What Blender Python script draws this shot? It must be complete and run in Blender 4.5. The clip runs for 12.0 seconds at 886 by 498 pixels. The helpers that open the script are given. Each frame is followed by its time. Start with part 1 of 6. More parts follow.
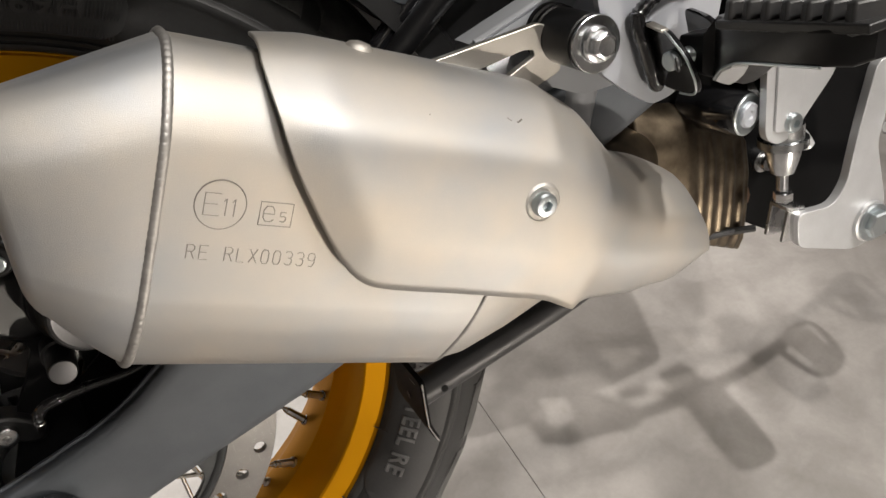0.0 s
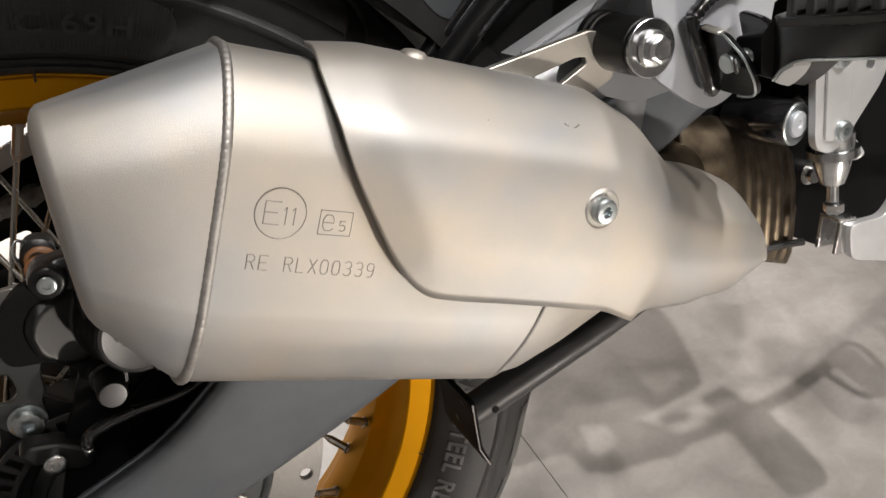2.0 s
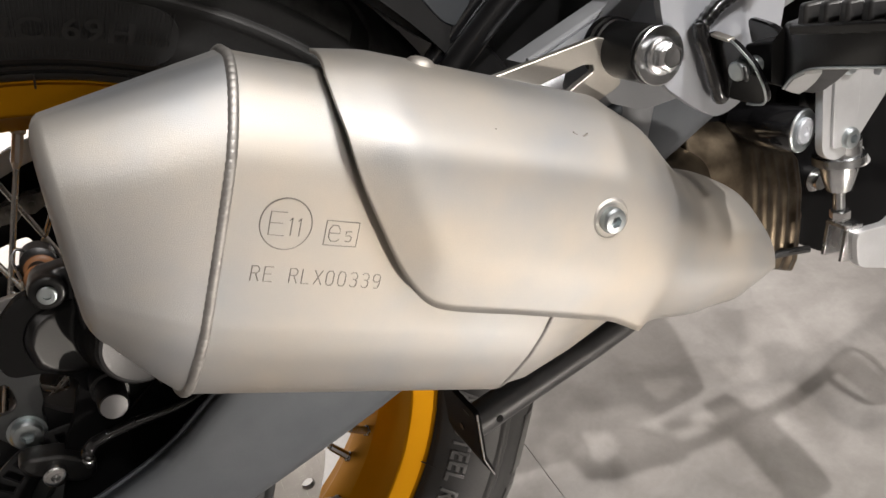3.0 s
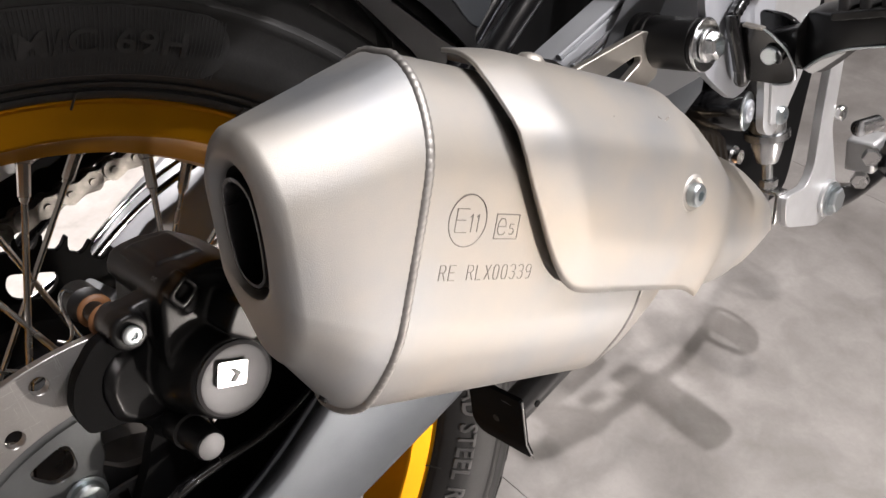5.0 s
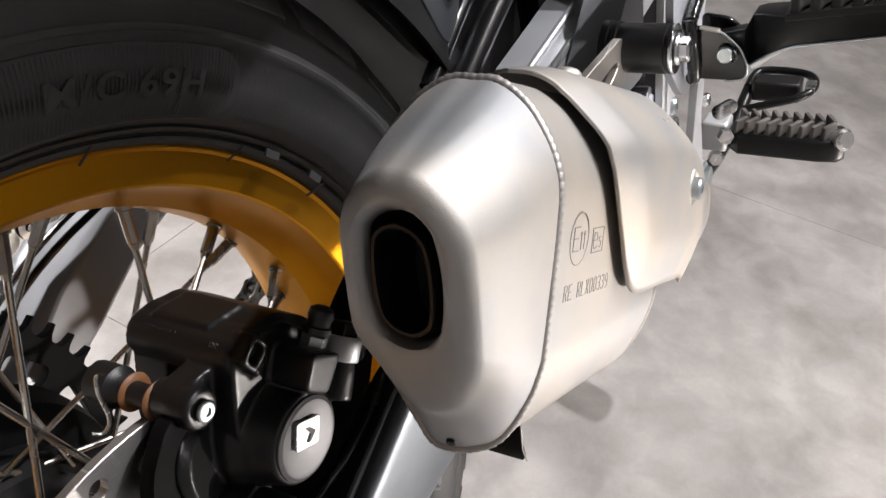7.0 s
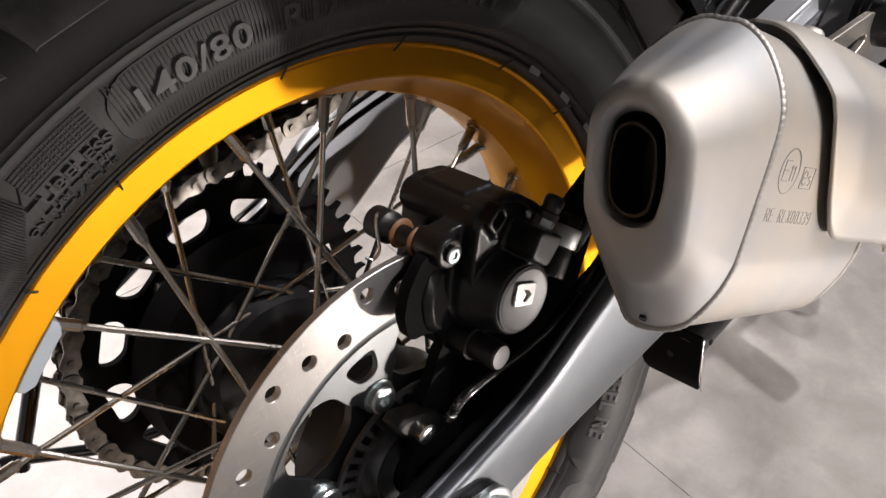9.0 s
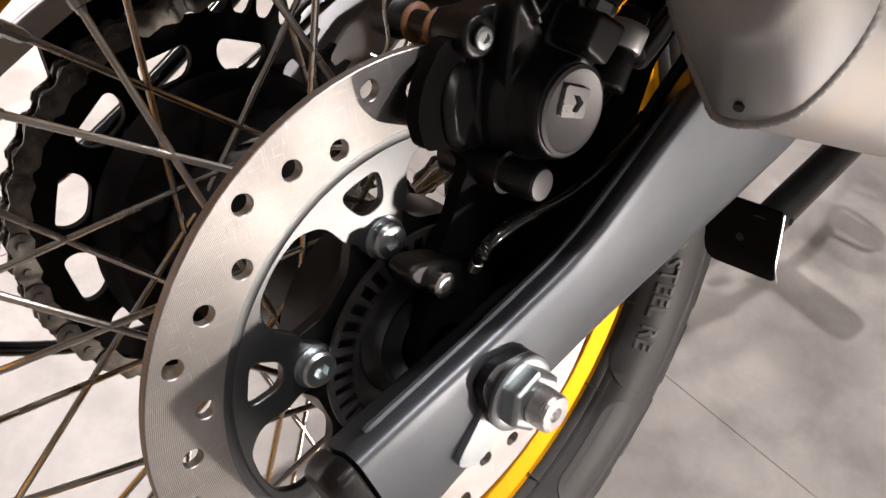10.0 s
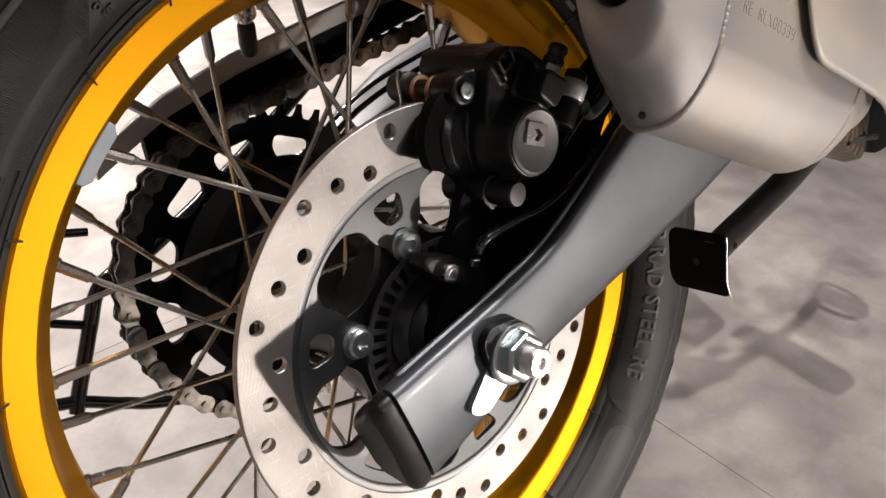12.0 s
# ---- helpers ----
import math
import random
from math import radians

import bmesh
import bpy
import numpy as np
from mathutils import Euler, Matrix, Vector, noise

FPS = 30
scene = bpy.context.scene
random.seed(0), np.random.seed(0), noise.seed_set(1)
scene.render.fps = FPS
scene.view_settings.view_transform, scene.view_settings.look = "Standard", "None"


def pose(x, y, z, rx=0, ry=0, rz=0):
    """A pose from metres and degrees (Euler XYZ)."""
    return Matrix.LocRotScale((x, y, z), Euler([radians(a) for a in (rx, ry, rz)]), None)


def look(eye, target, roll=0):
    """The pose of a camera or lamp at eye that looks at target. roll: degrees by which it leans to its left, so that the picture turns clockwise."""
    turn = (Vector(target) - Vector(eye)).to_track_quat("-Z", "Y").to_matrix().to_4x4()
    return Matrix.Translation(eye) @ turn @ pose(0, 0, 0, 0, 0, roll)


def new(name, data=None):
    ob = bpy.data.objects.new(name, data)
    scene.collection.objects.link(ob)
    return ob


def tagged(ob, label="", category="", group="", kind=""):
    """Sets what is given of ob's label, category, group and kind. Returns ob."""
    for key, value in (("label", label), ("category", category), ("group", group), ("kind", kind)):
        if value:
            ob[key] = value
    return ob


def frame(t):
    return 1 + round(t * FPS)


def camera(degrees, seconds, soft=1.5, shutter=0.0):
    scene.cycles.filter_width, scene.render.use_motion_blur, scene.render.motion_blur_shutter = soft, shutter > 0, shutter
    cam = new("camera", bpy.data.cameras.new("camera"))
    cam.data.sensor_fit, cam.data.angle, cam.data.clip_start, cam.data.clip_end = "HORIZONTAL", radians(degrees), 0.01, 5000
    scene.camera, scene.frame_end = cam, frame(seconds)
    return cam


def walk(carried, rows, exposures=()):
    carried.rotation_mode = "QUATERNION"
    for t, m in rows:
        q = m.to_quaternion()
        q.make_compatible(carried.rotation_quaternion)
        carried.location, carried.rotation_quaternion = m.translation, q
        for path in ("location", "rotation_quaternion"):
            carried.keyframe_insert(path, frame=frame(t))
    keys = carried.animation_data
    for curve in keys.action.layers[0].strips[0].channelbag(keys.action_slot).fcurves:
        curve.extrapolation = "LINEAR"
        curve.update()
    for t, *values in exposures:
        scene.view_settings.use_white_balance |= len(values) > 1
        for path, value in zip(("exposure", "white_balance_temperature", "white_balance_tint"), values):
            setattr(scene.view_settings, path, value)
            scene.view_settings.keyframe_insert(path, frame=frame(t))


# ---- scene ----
cam = camera(56.9, 12.0)
METRES, TILT, LEAN, TURN = 0.8359, -43.579, 2.240, -27.950
START = (0.0960, -0.4297, 0.7539)
ROWS = [
    (0.0, 0.0, 0.0, 0.0, 0.0, -0.0, -0.0),
    (0.5, -0.0081, -0.0011, -0.0069, 0.6, 0.63, 0.5),
    (1.0, -0.0166, 0.0035, -0.0099, 1.08, 1.5, 0.85),
    (1.5, -0.0188, 0.0084, -0.013, 1.24, 2.21, 1.13),
    (2.0, -0.0218, 0.0099, -0.0144, 1.29, 2.64, 1.17),
    (2.5, -0.0242, 0.0142, -0.0122, 1.26, 2.79, 1.12),
    (4.5, -0.0958, 0.0167, -0.0079, -5.24, 3.17, 4.05),
    (5.0, -0.2115, 0.0289, -0.0064, -14.5, 2.52, 8.19),
    (5.5, -0.3129, 0.0797, 0.0086, -24.34, 0.61, 13.2),
    (6.0, -0.3459, 0.104, 0.0281, -31.47, -1.43, 16.64),
    (6.5, -0.3547, 0.1117, 0.0402, -33.76, -1.79, 17.51),
    (8.5, -0.333, 0.0155, 0.0034, -17.1, 1.81, 5.35),
    (9.0, -0.406, 0.0226, 0.0011, -16.74, -0.72, 4.98),
    (9.5, -0.4018, 0.1062, -0.0324, -13.42, -1.53, 4.08),
    (10.0, -0.3812, 0.1311, -0.0915, -15.02, -1.65, 3.89),
    (10.5, -0.3977, 0.0881, -0.1466, -14.52, 2.46, 6.15),
    (11.0, -0.4232, 0.0061, -0.1499, -14.19, 5.91, 8.47),
    (11.5, -0.4277, -0.0038, -0.1694, -13.49, 8.17, 8.59),
    (12.0, -0.4112, -0.0002, -0.1943, -12.73, 9.65, 7.22),
]
EXPOSURES = [(0.0, 0.22, 6600, 5), (2.5, 0.24, 6500, 6), (4.5, 0.42, 6350, 7), (5.0, 0.50, 6300, 9), (5.5, 0.58, 6250, 8), (6.5, 0.72, 6150, 8), (8.5, 0.55, 6300, 9), (9.5, 0.40, 6450, 11), (10.5, 0.28, 6550, 12), (12.0, 0.18, 6600, 12)]
walk(cam, [(t, pose(*START, TILT, LEAN, TURN) @ pose(METRES * x, METRES * y, METRES * z, 90 + pitch, roll, yaw)) for t, x, y, z, yaw, pitch, roll in ROWS], EXPOSURES)

# ---- light: a closed showroom with ceiling spots and a low floor spot, plus added fill lamps ----
world = bpy.data.worlds.new("showroom_air")
world.use_nodes = True
world.node_tree.nodes["Background"].inputs[0].default_value = (1.0, 0.95, 0.92, 1)
world.node_tree.nodes["Background"].inputs[1].default_value = 0.03
scene.world = world
scene.view_settings.exposure = 0.0


def lamp(name, eye, target, watts, size, size_y=None, colour=(1, 0.91, 0.87), spread=180):
    data = bpy.data.lights.new(name, "AREA")
    data.energy, data.size, data.color, data.spread = watts, size, colour, radians(spread)
    if size_y:
        data.shape, data.size_y = "RECTANGLE", size_y
    ob = new(name, data)
    ob.matrix_world = look(eye, target)
    return ob


lamp("ceiling_spot", (1.27, -1.11, 3.05), (0.4, -0.1, 0.2), 62, 0.06, colour=(1, 0.93, 0.91))
# added panel: soft fill for top faces and metal reflections
lamp("fill_panel", (1.1, -2.3, 3.10), (0.6, -0.6, 0.0), 10, 2.2, 0.7)
lamp("ceiling_spot", (1.85, -1.20, 3.05), (0.5, -0.1, 0.2), 18, 0.06)
# added downlight, brightens the floor to the right of the machine
lamp("ceiling_spot", (0.45, -1.35, 3.05), (0.42, -0.85, 0.0), 5.0, 0.08, spread=44)
lamp("ceiling_spot", (0.2, 1.9, 3.05), (0.1, 1.45, 0.0), 38, 0.18, spread=56)
lamp("ceiling_spot", (-1.0, 2.2, 3.05), (-0.6, 1.6, 0.0), 28, 0.18, spread=60)
# added lamps that light one wall, for sheen on the silencer
for x in (-0.9, 2.3):
    lamp("wall_fill", (x, -2.9, 3.10), (x, -4.2, 1.0), 9, 1.4, 0.12, colour=(1, 0.90, 0.82))
lamp("floor_spot", (0.54, -1.20, 0.05), (0.05, -0.1, 0.40), 6.2, 0.05, colour=(1, 0.885, 0.80))

# ---- materials ----
MATS = {}


def material(name, colour, rough=0.5, metal=0.0, vary=0.12, grain=400.0, bump=0.05, stain=14.0, second=None, coat=0.0, spec=0.5, rings=0.0, depth=0.0004):
    """A surface with a base colour that varies at two scales, roughness that follows it, and fine relief."""
    mat = bpy.data.materials.new(name)
    mat.use_nodes = True
    nt = mat.node_tree
    n, l = nt.nodes, nt.links
    b = n["Principled BSDF"]
    b.inputs["Metallic"].default_value = metal
    b.inputs["Coat Weight"].default_value = coat
    b.inputs["Coat Roughness"].default_value = 0.12
    b.inputs["Specular IOR Level"].default_value = spec
    co = n.new("ShaderNodeTexCoord")
    big, fine = n.new("ShaderNodeTexNoise"), n.new("ShaderNodeTexNoise")
    for t, s, d in ((big, stain, 5), (fine, grain, 3)):
        t.inputs["Scale"].default_value, t.inputs["Detail"].default_value = s, d
        l.new(co.outputs["Object"], t.inputs["Vector"])
    two = second or [c * (1 - vary * 2.2) for c in colour]
    ramp = n.new("ShaderNodeValToRGB")
    ramp.color_ramp.elements[0].position, ramp.color_ramp.elements[1].position = 0.32, 0.68
    ramp.color_ramp.elements[0].color = (*two, 1)
    ramp.color_ramp.elements[1].color = (*colour, 1)
    l.new(big.outputs["Fac"], ramp.inputs["Fac"])
    mix = n.new("ShaderNodeMix")
    mix.data_type, mix.blend_type = "RGBA", "MULTIPLY"
    mix.inputs["Factor"].default_value = vary
    l.new(ramp.outputs["Color"], mix.inputs["A"])
    l.new(fine.outputs["Fac"], mix.inputs["B"])
    l.new(mix.outputs["Result"], b.inputs["Base Color"])
    rr = n.new("ShaderNodeMapRange")
    rr.inputs["To Min"].default_value, rr.inputs["To Max"].default_value = max(0.03, rough - 0.08), min(1, rough + 0.08)
    l.new(big.outputs["Fac"], rr.inputs["Value"])
    l.new(rr.outputs["Result"], b.inputs["Roughness"])
    height = fine.outputs["Fac"]
    if rings:
        wave = n.new("ShaderNodeTexWave")
        wave.wave_type, wave.rings_direction = "RINGS", "Y"
        wave.inputs["Scale"].default_value = rings
        wave.inputs["Distortion"].default_value = 2.5
        wave.inputs["Detail"].default_value, wave.inputs["Detail Scale"].default_value = 4, 1.0
        l.new(co.outputs["Object"], wave.inputs["Vector"])
        height = wave.outputs["Fac"]
    bp = n.new("ShaderNodeBump")
    bp.inputs["Strength"].default_value, bp.inputs["Distance"].default_value = bump, depth
    l.new(height, bp.inputs["Height"])
    l.new(bp.outputs["Normal"], b.inputs["Normal"])
    MATS[name] = mat
    return mat


# peach and blue-grey patches: warm and cool reflections put into the steel's colour
BLASTED = material("bead_blasted_steel", (0.575, 0.53, 0.465), 0.60, 1.0, 0.07, 2400, 0.28, 17, (0.44, 0.448, 0.455))
BLASTED_CAP = material("bead_blasted_cap", (0.54, 0.51, 0.465), 0.64, 1.0, 0.07, 2400, 0.26, 19, (0.41, 0.425, 0.445))
WELD = material("weld_metal", (0.50, 0.485, 0.465), 0.58, 1.0, 0.10, 900, 0.1, 120)
# stamped lines and scuffs; the grooves' grime and shade are in this colour
GROOVE_SCUFF = material("groove_shade_and_scuff_steel", (0.34, 0.32, 0.295), 0.60, 1.0, 0.10, 900, 0.1, 120)
SOOT_HOLE_BLACK = material("sooty_pipe_and_hole_black", (0.012, 0.012, 0.013), 0.55, 0.0, 0.2, 600, 0.1)
PIPE_BLACK = material("burnished_black_pipe", (0.07, 0.07, 0.075), 0.28, 0.9, 0.2, 600, 0.05)
GOLD = material("gold_anodised_alloy", (0.60, 0.274, 0.003), 0.43, 0.9, 0.05, 900, 0.04, 9, (0.55, 0.247, 0.003))
RUBBER = material("tyre_rubber", (0.036, 0.036, 0.037), 0.52, 0.0, 0.25, 500, 0.2, 22, (0.045, 0.045, 0.046), spec=0.42)
TREAD = material("waxy_scuffed_tread", (0.15, 0.148, 0.145), 0.50, 0.0, 0.3, 260, 0.35, 46, (0.035, 0.034, 0.034), spec=0.45)
RUBBER_DUST = material("dusty_tyre_rubber", (0.046, 0.046, 0.046), 0.54, 0.0, 0.25, 500, 0.25, 40, (0.032, 0.032, 0.032), spec=0.40)
# letter rubber in two tones: light and shade put into the colour
RUBBER_FAINT = material("tyre_relief", (0.060, 0.059, 0.059), 0.55, 0.0, 0.2, 700, 0.1, 60)
RUBBER_TEXT_LIT = material("tyre_lettering_lit", (0.20, 0.20, 0.203), 0.55, 0.0, 0.2, 700, 0.1, 60)
BLACK = material("satin_black_paint", (0.005, 0.005, 0.0055), 0.30, 0.0, 0.2, 700, 0.10, 30, (0.008, 0.008, 0.0085), spec=0.35)
CAST = material("black_cast_paint", (0.0065, 0.0065, 0.007), 0.36, 0.0, 0.2, 900, 0.16, 30, (0.0095, 0.0095, 0.010), spec=0.45)
DULL = material("dull_black_casting", (0.0045, 0.0045, 0.005), 0.62, 0.0, 0.2, 900, 0.2, 30, spec=0.10)
COVER = material("satin_machined_cover", (0.19, 0.19, 0.195), 0.50, 0.9, 0.10, 1200, 0.12, 40)
RING = material("dark_phosphated_steel", (0.060, 0.060, 0.062), 0.45, 0.4, 0.2, 900, 0.12, 40, (0.040, 0.040, 0.042))
PLASTIC = material("grained_black_plastic", (0.008, 0.008, 0.0085), 0.42, 0.0, 0.2, 1500, 0.35, 30)
GLOSS = material("gloss_black_paint", (0.008, 0.008, 0.009), 0.16, 0.0, 0.1, 500, 0.03, 20, coat=0.5)
ARM = material("grey_metallic_paint", (0.145, 0.160, 0.178), 0.45, 0.9, 0.12, 1800, 0.08, 22, (0.185, 0.200, 0.220), coat=0.06)
ARM_LEFT = material("silver_grey_paint", (0.40, 0.415, 0.44), 0.36, 0.4, 0.08, 1500, 0.05, 10)
DISC = material("ground_disc_steel", (0.34, 0.33, 0.32), 0.43, 1.0, 0.12, 900, 0.30, 26, (0.44, 0.43, 0.415), rings=420.0, depth=0.0002)
DISC.node_tree.nodes["Principled BSDF"].inputs["Anisotropic"].default_value = 0.55
DISC.node_tree.nodes["Principled BSDF"].inputs["Anisotropic Rotation"].default_value = 0.25
_grind = DISC.node_tree.nodes.new("ShaderNodeTangent")
_grind.direction_type, _grind.axis = "RADIAL", "Y"
DISC.node_tree.links.new(_grind.outputs["Tangent"], DISC.node_tree.nodes["Principled BSDF"].inputs["Tangent"])


def scratched(mat, scale, turn, low, high, amount):
    """Long straight hairline scratches that lighten and dull a metal."""
    n, l = mat.node_tree.nodes, mat.node_tree.links
    b = n["Principled BSDF"]
    co, mp, t, r, m = n.new("ShaderNodeTexCoord"), n.new("ShaderNodeMapping"), n.new("ShaderNodeTexNoise"), n.new("ShaderNodeValToRGB"), n.new("ShaderNodeMix")
    mp.inputs["Rotation"].default_value = (0, radians(turn), 0)
    mp.inputs["Scale"].default_value = scale
    t.inputs["Scale"].default_value, t.inputs["Detail"].default_value = 1.0, 2
    r.color_ramp.elements[0].position, r.color_ramp.elements[1].position = low, high
    m.data_type, m.blend_type = "RGBA", "MIX"
    l.new(co.outputs["Object"], mp.inputs["Vector"])
    l.new(mp.outputs["Vector"], t.inputs["Vector"])
    l.new(t.outputs["Fac"], r.inputs["Fac"])
    old = b.inputs["Base Color"].links[0].from_socket
    l.new(r.outputs["Color"], m.inputs["Factor"])
    l.new(old, m.inputs["A"])
    m.inputs["B"].default_value = (*amount, 1)
    l.new(m.outputs["Result"], b.inputs["Base Color"])


scratched(DISC, (70, 10, 3200), 18, 0.665, 0.74, (0.60, 0.59, 0.58))
scratched(DISC, (2800, 10, 60), -35, 0.665, 0.74, (0.60, 0.59, 0.58))
scratched(DISC, (2200, 10, 80), 12, 0.68, 0.78, (0.24, 0.23, 0.225))
CARRIER = material("zinc_grey_carrier", (0.15, 0.158, 0.163), 0.36, 0.95, 0.10, 900, 0.1, 30)
ZINC = material("zinc_plated_steel", (0.56, 0.60, 0.62), 0.36, 1.0, 0.12, 600, 0.1, 60, (0.52, 0.58, 0.60))
BRIGHT = material("bright_plated_steel", (0.80, 0.80, 0.80), 0.26, 1.0, 0.08, 600, 0.05, 50)
SPOKE = material("stainless_spoke", (0.52, 0.50, 0.47), 0.26, 1.0, 0.04, 800, 0.03, 30, (0.44, 0.42, 0.39))
HANGER = material("pale_grey_paint", (0.44, 0.46, 0.50), 0.40, 0.25, 0.08, 1500, 0.05, 10)
SILVER = material("silver_cast_alloy", (0.66, 0.67, 0.68), 0.44, 0.6, 0.1, 1200, 0.12, 22)
BRACKET = material("bare_bracket_steel", (0.60, 0.57, 0.52), 0.45, 1.0, 0.10, 900, 0.08, 30)
HEAT = material("heat_tinted_steel", (0.24, 0.195, 0.140), 0.36, 1.0, 0.25, 300, 0.2, 60, (0.10, 0.078, 0.055))
COPPER = material("copper_orange_pipe", (0.62, 0.36, 0.18), 0.30, 1.0, 0.12, 500, 0.1, 30, (0.50, 0.33, 0.24))
BROWN = material("brown_rubber_boot", (0.20, 0.085, 0.030), 0.55, 0.0, 0.15, 500, 0.1, 90)
CHAIN = material("greasy_chain_steel", (0.34, 0.32, 0.29), 0.32, 1.0, 0.3, 500, 0.2, 90, (0.10, 0.095, 0.09))
WEIGHT = material("grey_balance_weight", (0.40, 0.46, 0.51), 0.45, 0.3, 0.08, 700, 0.08, 40)
POLISHED = material("polished_plated_steel", (0.74, 0.75, 0.76), 0.22, 1.0, 0.10, 700, 0.08, 120, (0.58, 0.60, 0.62))
PAD = material("worn_black_pad_rubber", (0.020, 0.020, 0.021), 0.42, 0.0, 0.2, 600, 0.25, 60, (0.040, 0.039, 0.038))
DUSTY = material("dusty_rubber", (0.13, 0.118, 0.105), 0.75, 0.0, 0.2, 600, 0.2, 40, (0.05, 0.046, 0.042))
WALL_PAINT = material("off_white_wall_paint", (0.62, 0.60, 0.585), 0.7, 0.0, 0.05, 90, 0.1, 1.2)
CEIL_PAINT = material("grey_ceiling_paint", (0.12, 0.12, 0.12), 0.8, 0.0, 0.05, 90, 0.1, 1.2)


def floor_material():
    mat = bpy.data.materials.new("grey_cement_tile")
    mat.use_nodes = True
    n, l = mat.node_tree.nodes, mat.node_tree.links
    b = n["Principled BSDF"]
    co = n.new("ShaderNodeNewGeometry")
    cols = []
    for s, d, lo, hi, a, c in ((2.2, 6, 0.3, 0.7, (0.235, 0.222, 0.211), (0.335, 0.318, 0.304)), (7, 6, 0.34, 0.66, (0.76, 0.75, 0.74), (1.10, 1.10, 1.10)), (17, 4, 0.36, 0.62, (0.84, 0.835, 0.83), (1.06, 1.06, 1.06)), (160, 3, 0.3, 0.7, (0.93, 0.93, 0.93), (1, 1, 1))):
        t, r = n.new("ShaderNodeTexNoise"), n.new("ShaderNodeValToRGB")
        t.inputs["Scale"].default_value, t.inputs["Detail"].default_value = s, d
        t.inputs["Distortion"].default_value = 0.6
        r.color_ramp.elements[0].position, r.color_ramp.elements[1].position = lo, hi
        r.color_ramp.elements[0].color, r.color_ramp.elements[1].color = (*a, 1), (*c, 1)
        l.new(co.outputs["Position"], t.inputs["Vector"])
        l.new(t.outputs["Fac"], r.inputs["Fac"])
        cols.append((t, r))
    out = cols[0][1].outputs["Color"]
    for t, r in cols[1:]:
        m = n.new("ShaderNodeMix")
        m.data_type, m.blend_type = "RGBA", "MULTIPLY"
        m.inputs["Factor"].default_value = 1
        l.new(out, m.inputs["A"])
        l.new(r.outputs["Color"], m.inputs["B"])
        out = m.outputs["Result"]
    l.new(out, b.inputs["Base Color"])
    b.inputs["Roughness"].default_value = 0.42
    bp = n.new("ShaderNodeBump")
    bp.inputs["Strength"].default_value, bp.inputs["Distance"].default_value = 0.25, 0.0006
    l.new(cols[1][0].outputs["Fac"], bp.inputs["Height"])
    l.new(bp.outputs["Normal"], b.inputs["Normal"])
    return mat


FLOOR = floor_material()

# ---- shape helpers; every shape is in metres, in the frame of the thing that it belongs to ----


def finish(name, bm, mat, smooth=35, bevel=0.0, merge=True):
    if merge:
        bmesh.ops.remove_doubles(bm, verts=bm.verts, dist=1e-6)
    bmesh.ops.recalc_face_normals(bm, faces=bm.faces)
    me = bpy.data.meshes.new(name)
    bm.to_mesh(me)
    bm.free()
    for m in mat if isinstance(mat, (list, tuple)) else (mat,):
        me.materials.append(m)
    if smooth:
        me.shade_smooth()
        me.set_sharp_from_angle(angle=radians(smooth))
    return me


def part(name, bm, mat, parent, label="", smooth=35, bevel=0.0, segs=2, place=None):
    """Links a bmesh, or ready mesh data, as one mesh object under a thing or a part."""
    me = bm if isinstance(bm, bpy.types.Mesh) else finish(name, bm, mat, smooth)
    ob = new(name, me)
    if parent:
        ob.parent = parent
    if place:
        ob.matrix_basis = place
    if bevel:
        md = ob.modifiers.new("edges", "BEVEL")
        md.width, md.segments, md.limit_method, md.angle_limit = bevel, segs, "ANGLE", radians(40)
        md.harden_normals = False
    if label:
        tagged(ob, label)
    return ob


def box(bm, size, at=(0, 0, 0), turn=(0, 0, 0), taper=1.0):
    """A block, its top face narrowed by taper."""
    vs = bmesh.ops.create_cube(bm, size=1)["verts"]
    for v in vs:
        k = taper if v.co.z > 0 else 1
        v.co = Vector((v.co.x * size[0] * k, v.co.y * size[1] * k, v.co.z * size[2]))
    bmesh.ops.transform(bm, matrix=pose(*at, *turn), verts=vs)
    return vs


def grid_skin(bm, rows, closed=True, cap0=False, cap1=False):
    """Faces between rows of points that all have the same count."""
    vr = [[bm.verts.new(p) for p in row] for row in rows]
    m = len(vr[0])
    for a, b in zip(vr, vr[1:]):
        for i in range(m if closed else m - 1):
            j = (i + 1) % m
            bm.faces.new((a[i], a[j], b[j], b[i]))
    if cap0:
        bm.faces.new(vr[0])
    if cap1:
        bm.faces.new(vr[-1][::-1])
    return vr


def lathe(bm, profile, segs=96, closed=False, axis="y", m=None):
    """Turns a profile of (radius, along) about an axis."""
    rows = []
    pts = list(profile) + ([profile[0]] if closed else [])
    for r, a in pts:
        row = []
        for i in range(segs):
            t = 2 * math.pi * i / segs
            c, s = r * math.cos(t), r * math.sin(t)
            p = Vector((c, a, s) if axis == "y" else (c, s, a) if axis == "z" else (a, c, s))
            row.append(m @ p if m else p)
        rows.append(row)
    return grid_skin(bm, rows)


def rod(bm, a, b, r, segs=16, r2=None, cap=True):
    """A round bar from a to b."""
    a, b = Vector(a), Vector(b)
    q = (b - a).to_track_quat("Z", "Y").to_matrix()
    rows = []
    for p, rad in ((a, r), (b, r if r2 is None else r2)):
        rows.append([p + q @ Vector((rad * math.cos(2 * math.pi * i / segs), rad * math.sin(2 * math.pi * i / segs), 0)) for i in range(segs)])
    grid_skin(bm, rows, True, cap, cap)


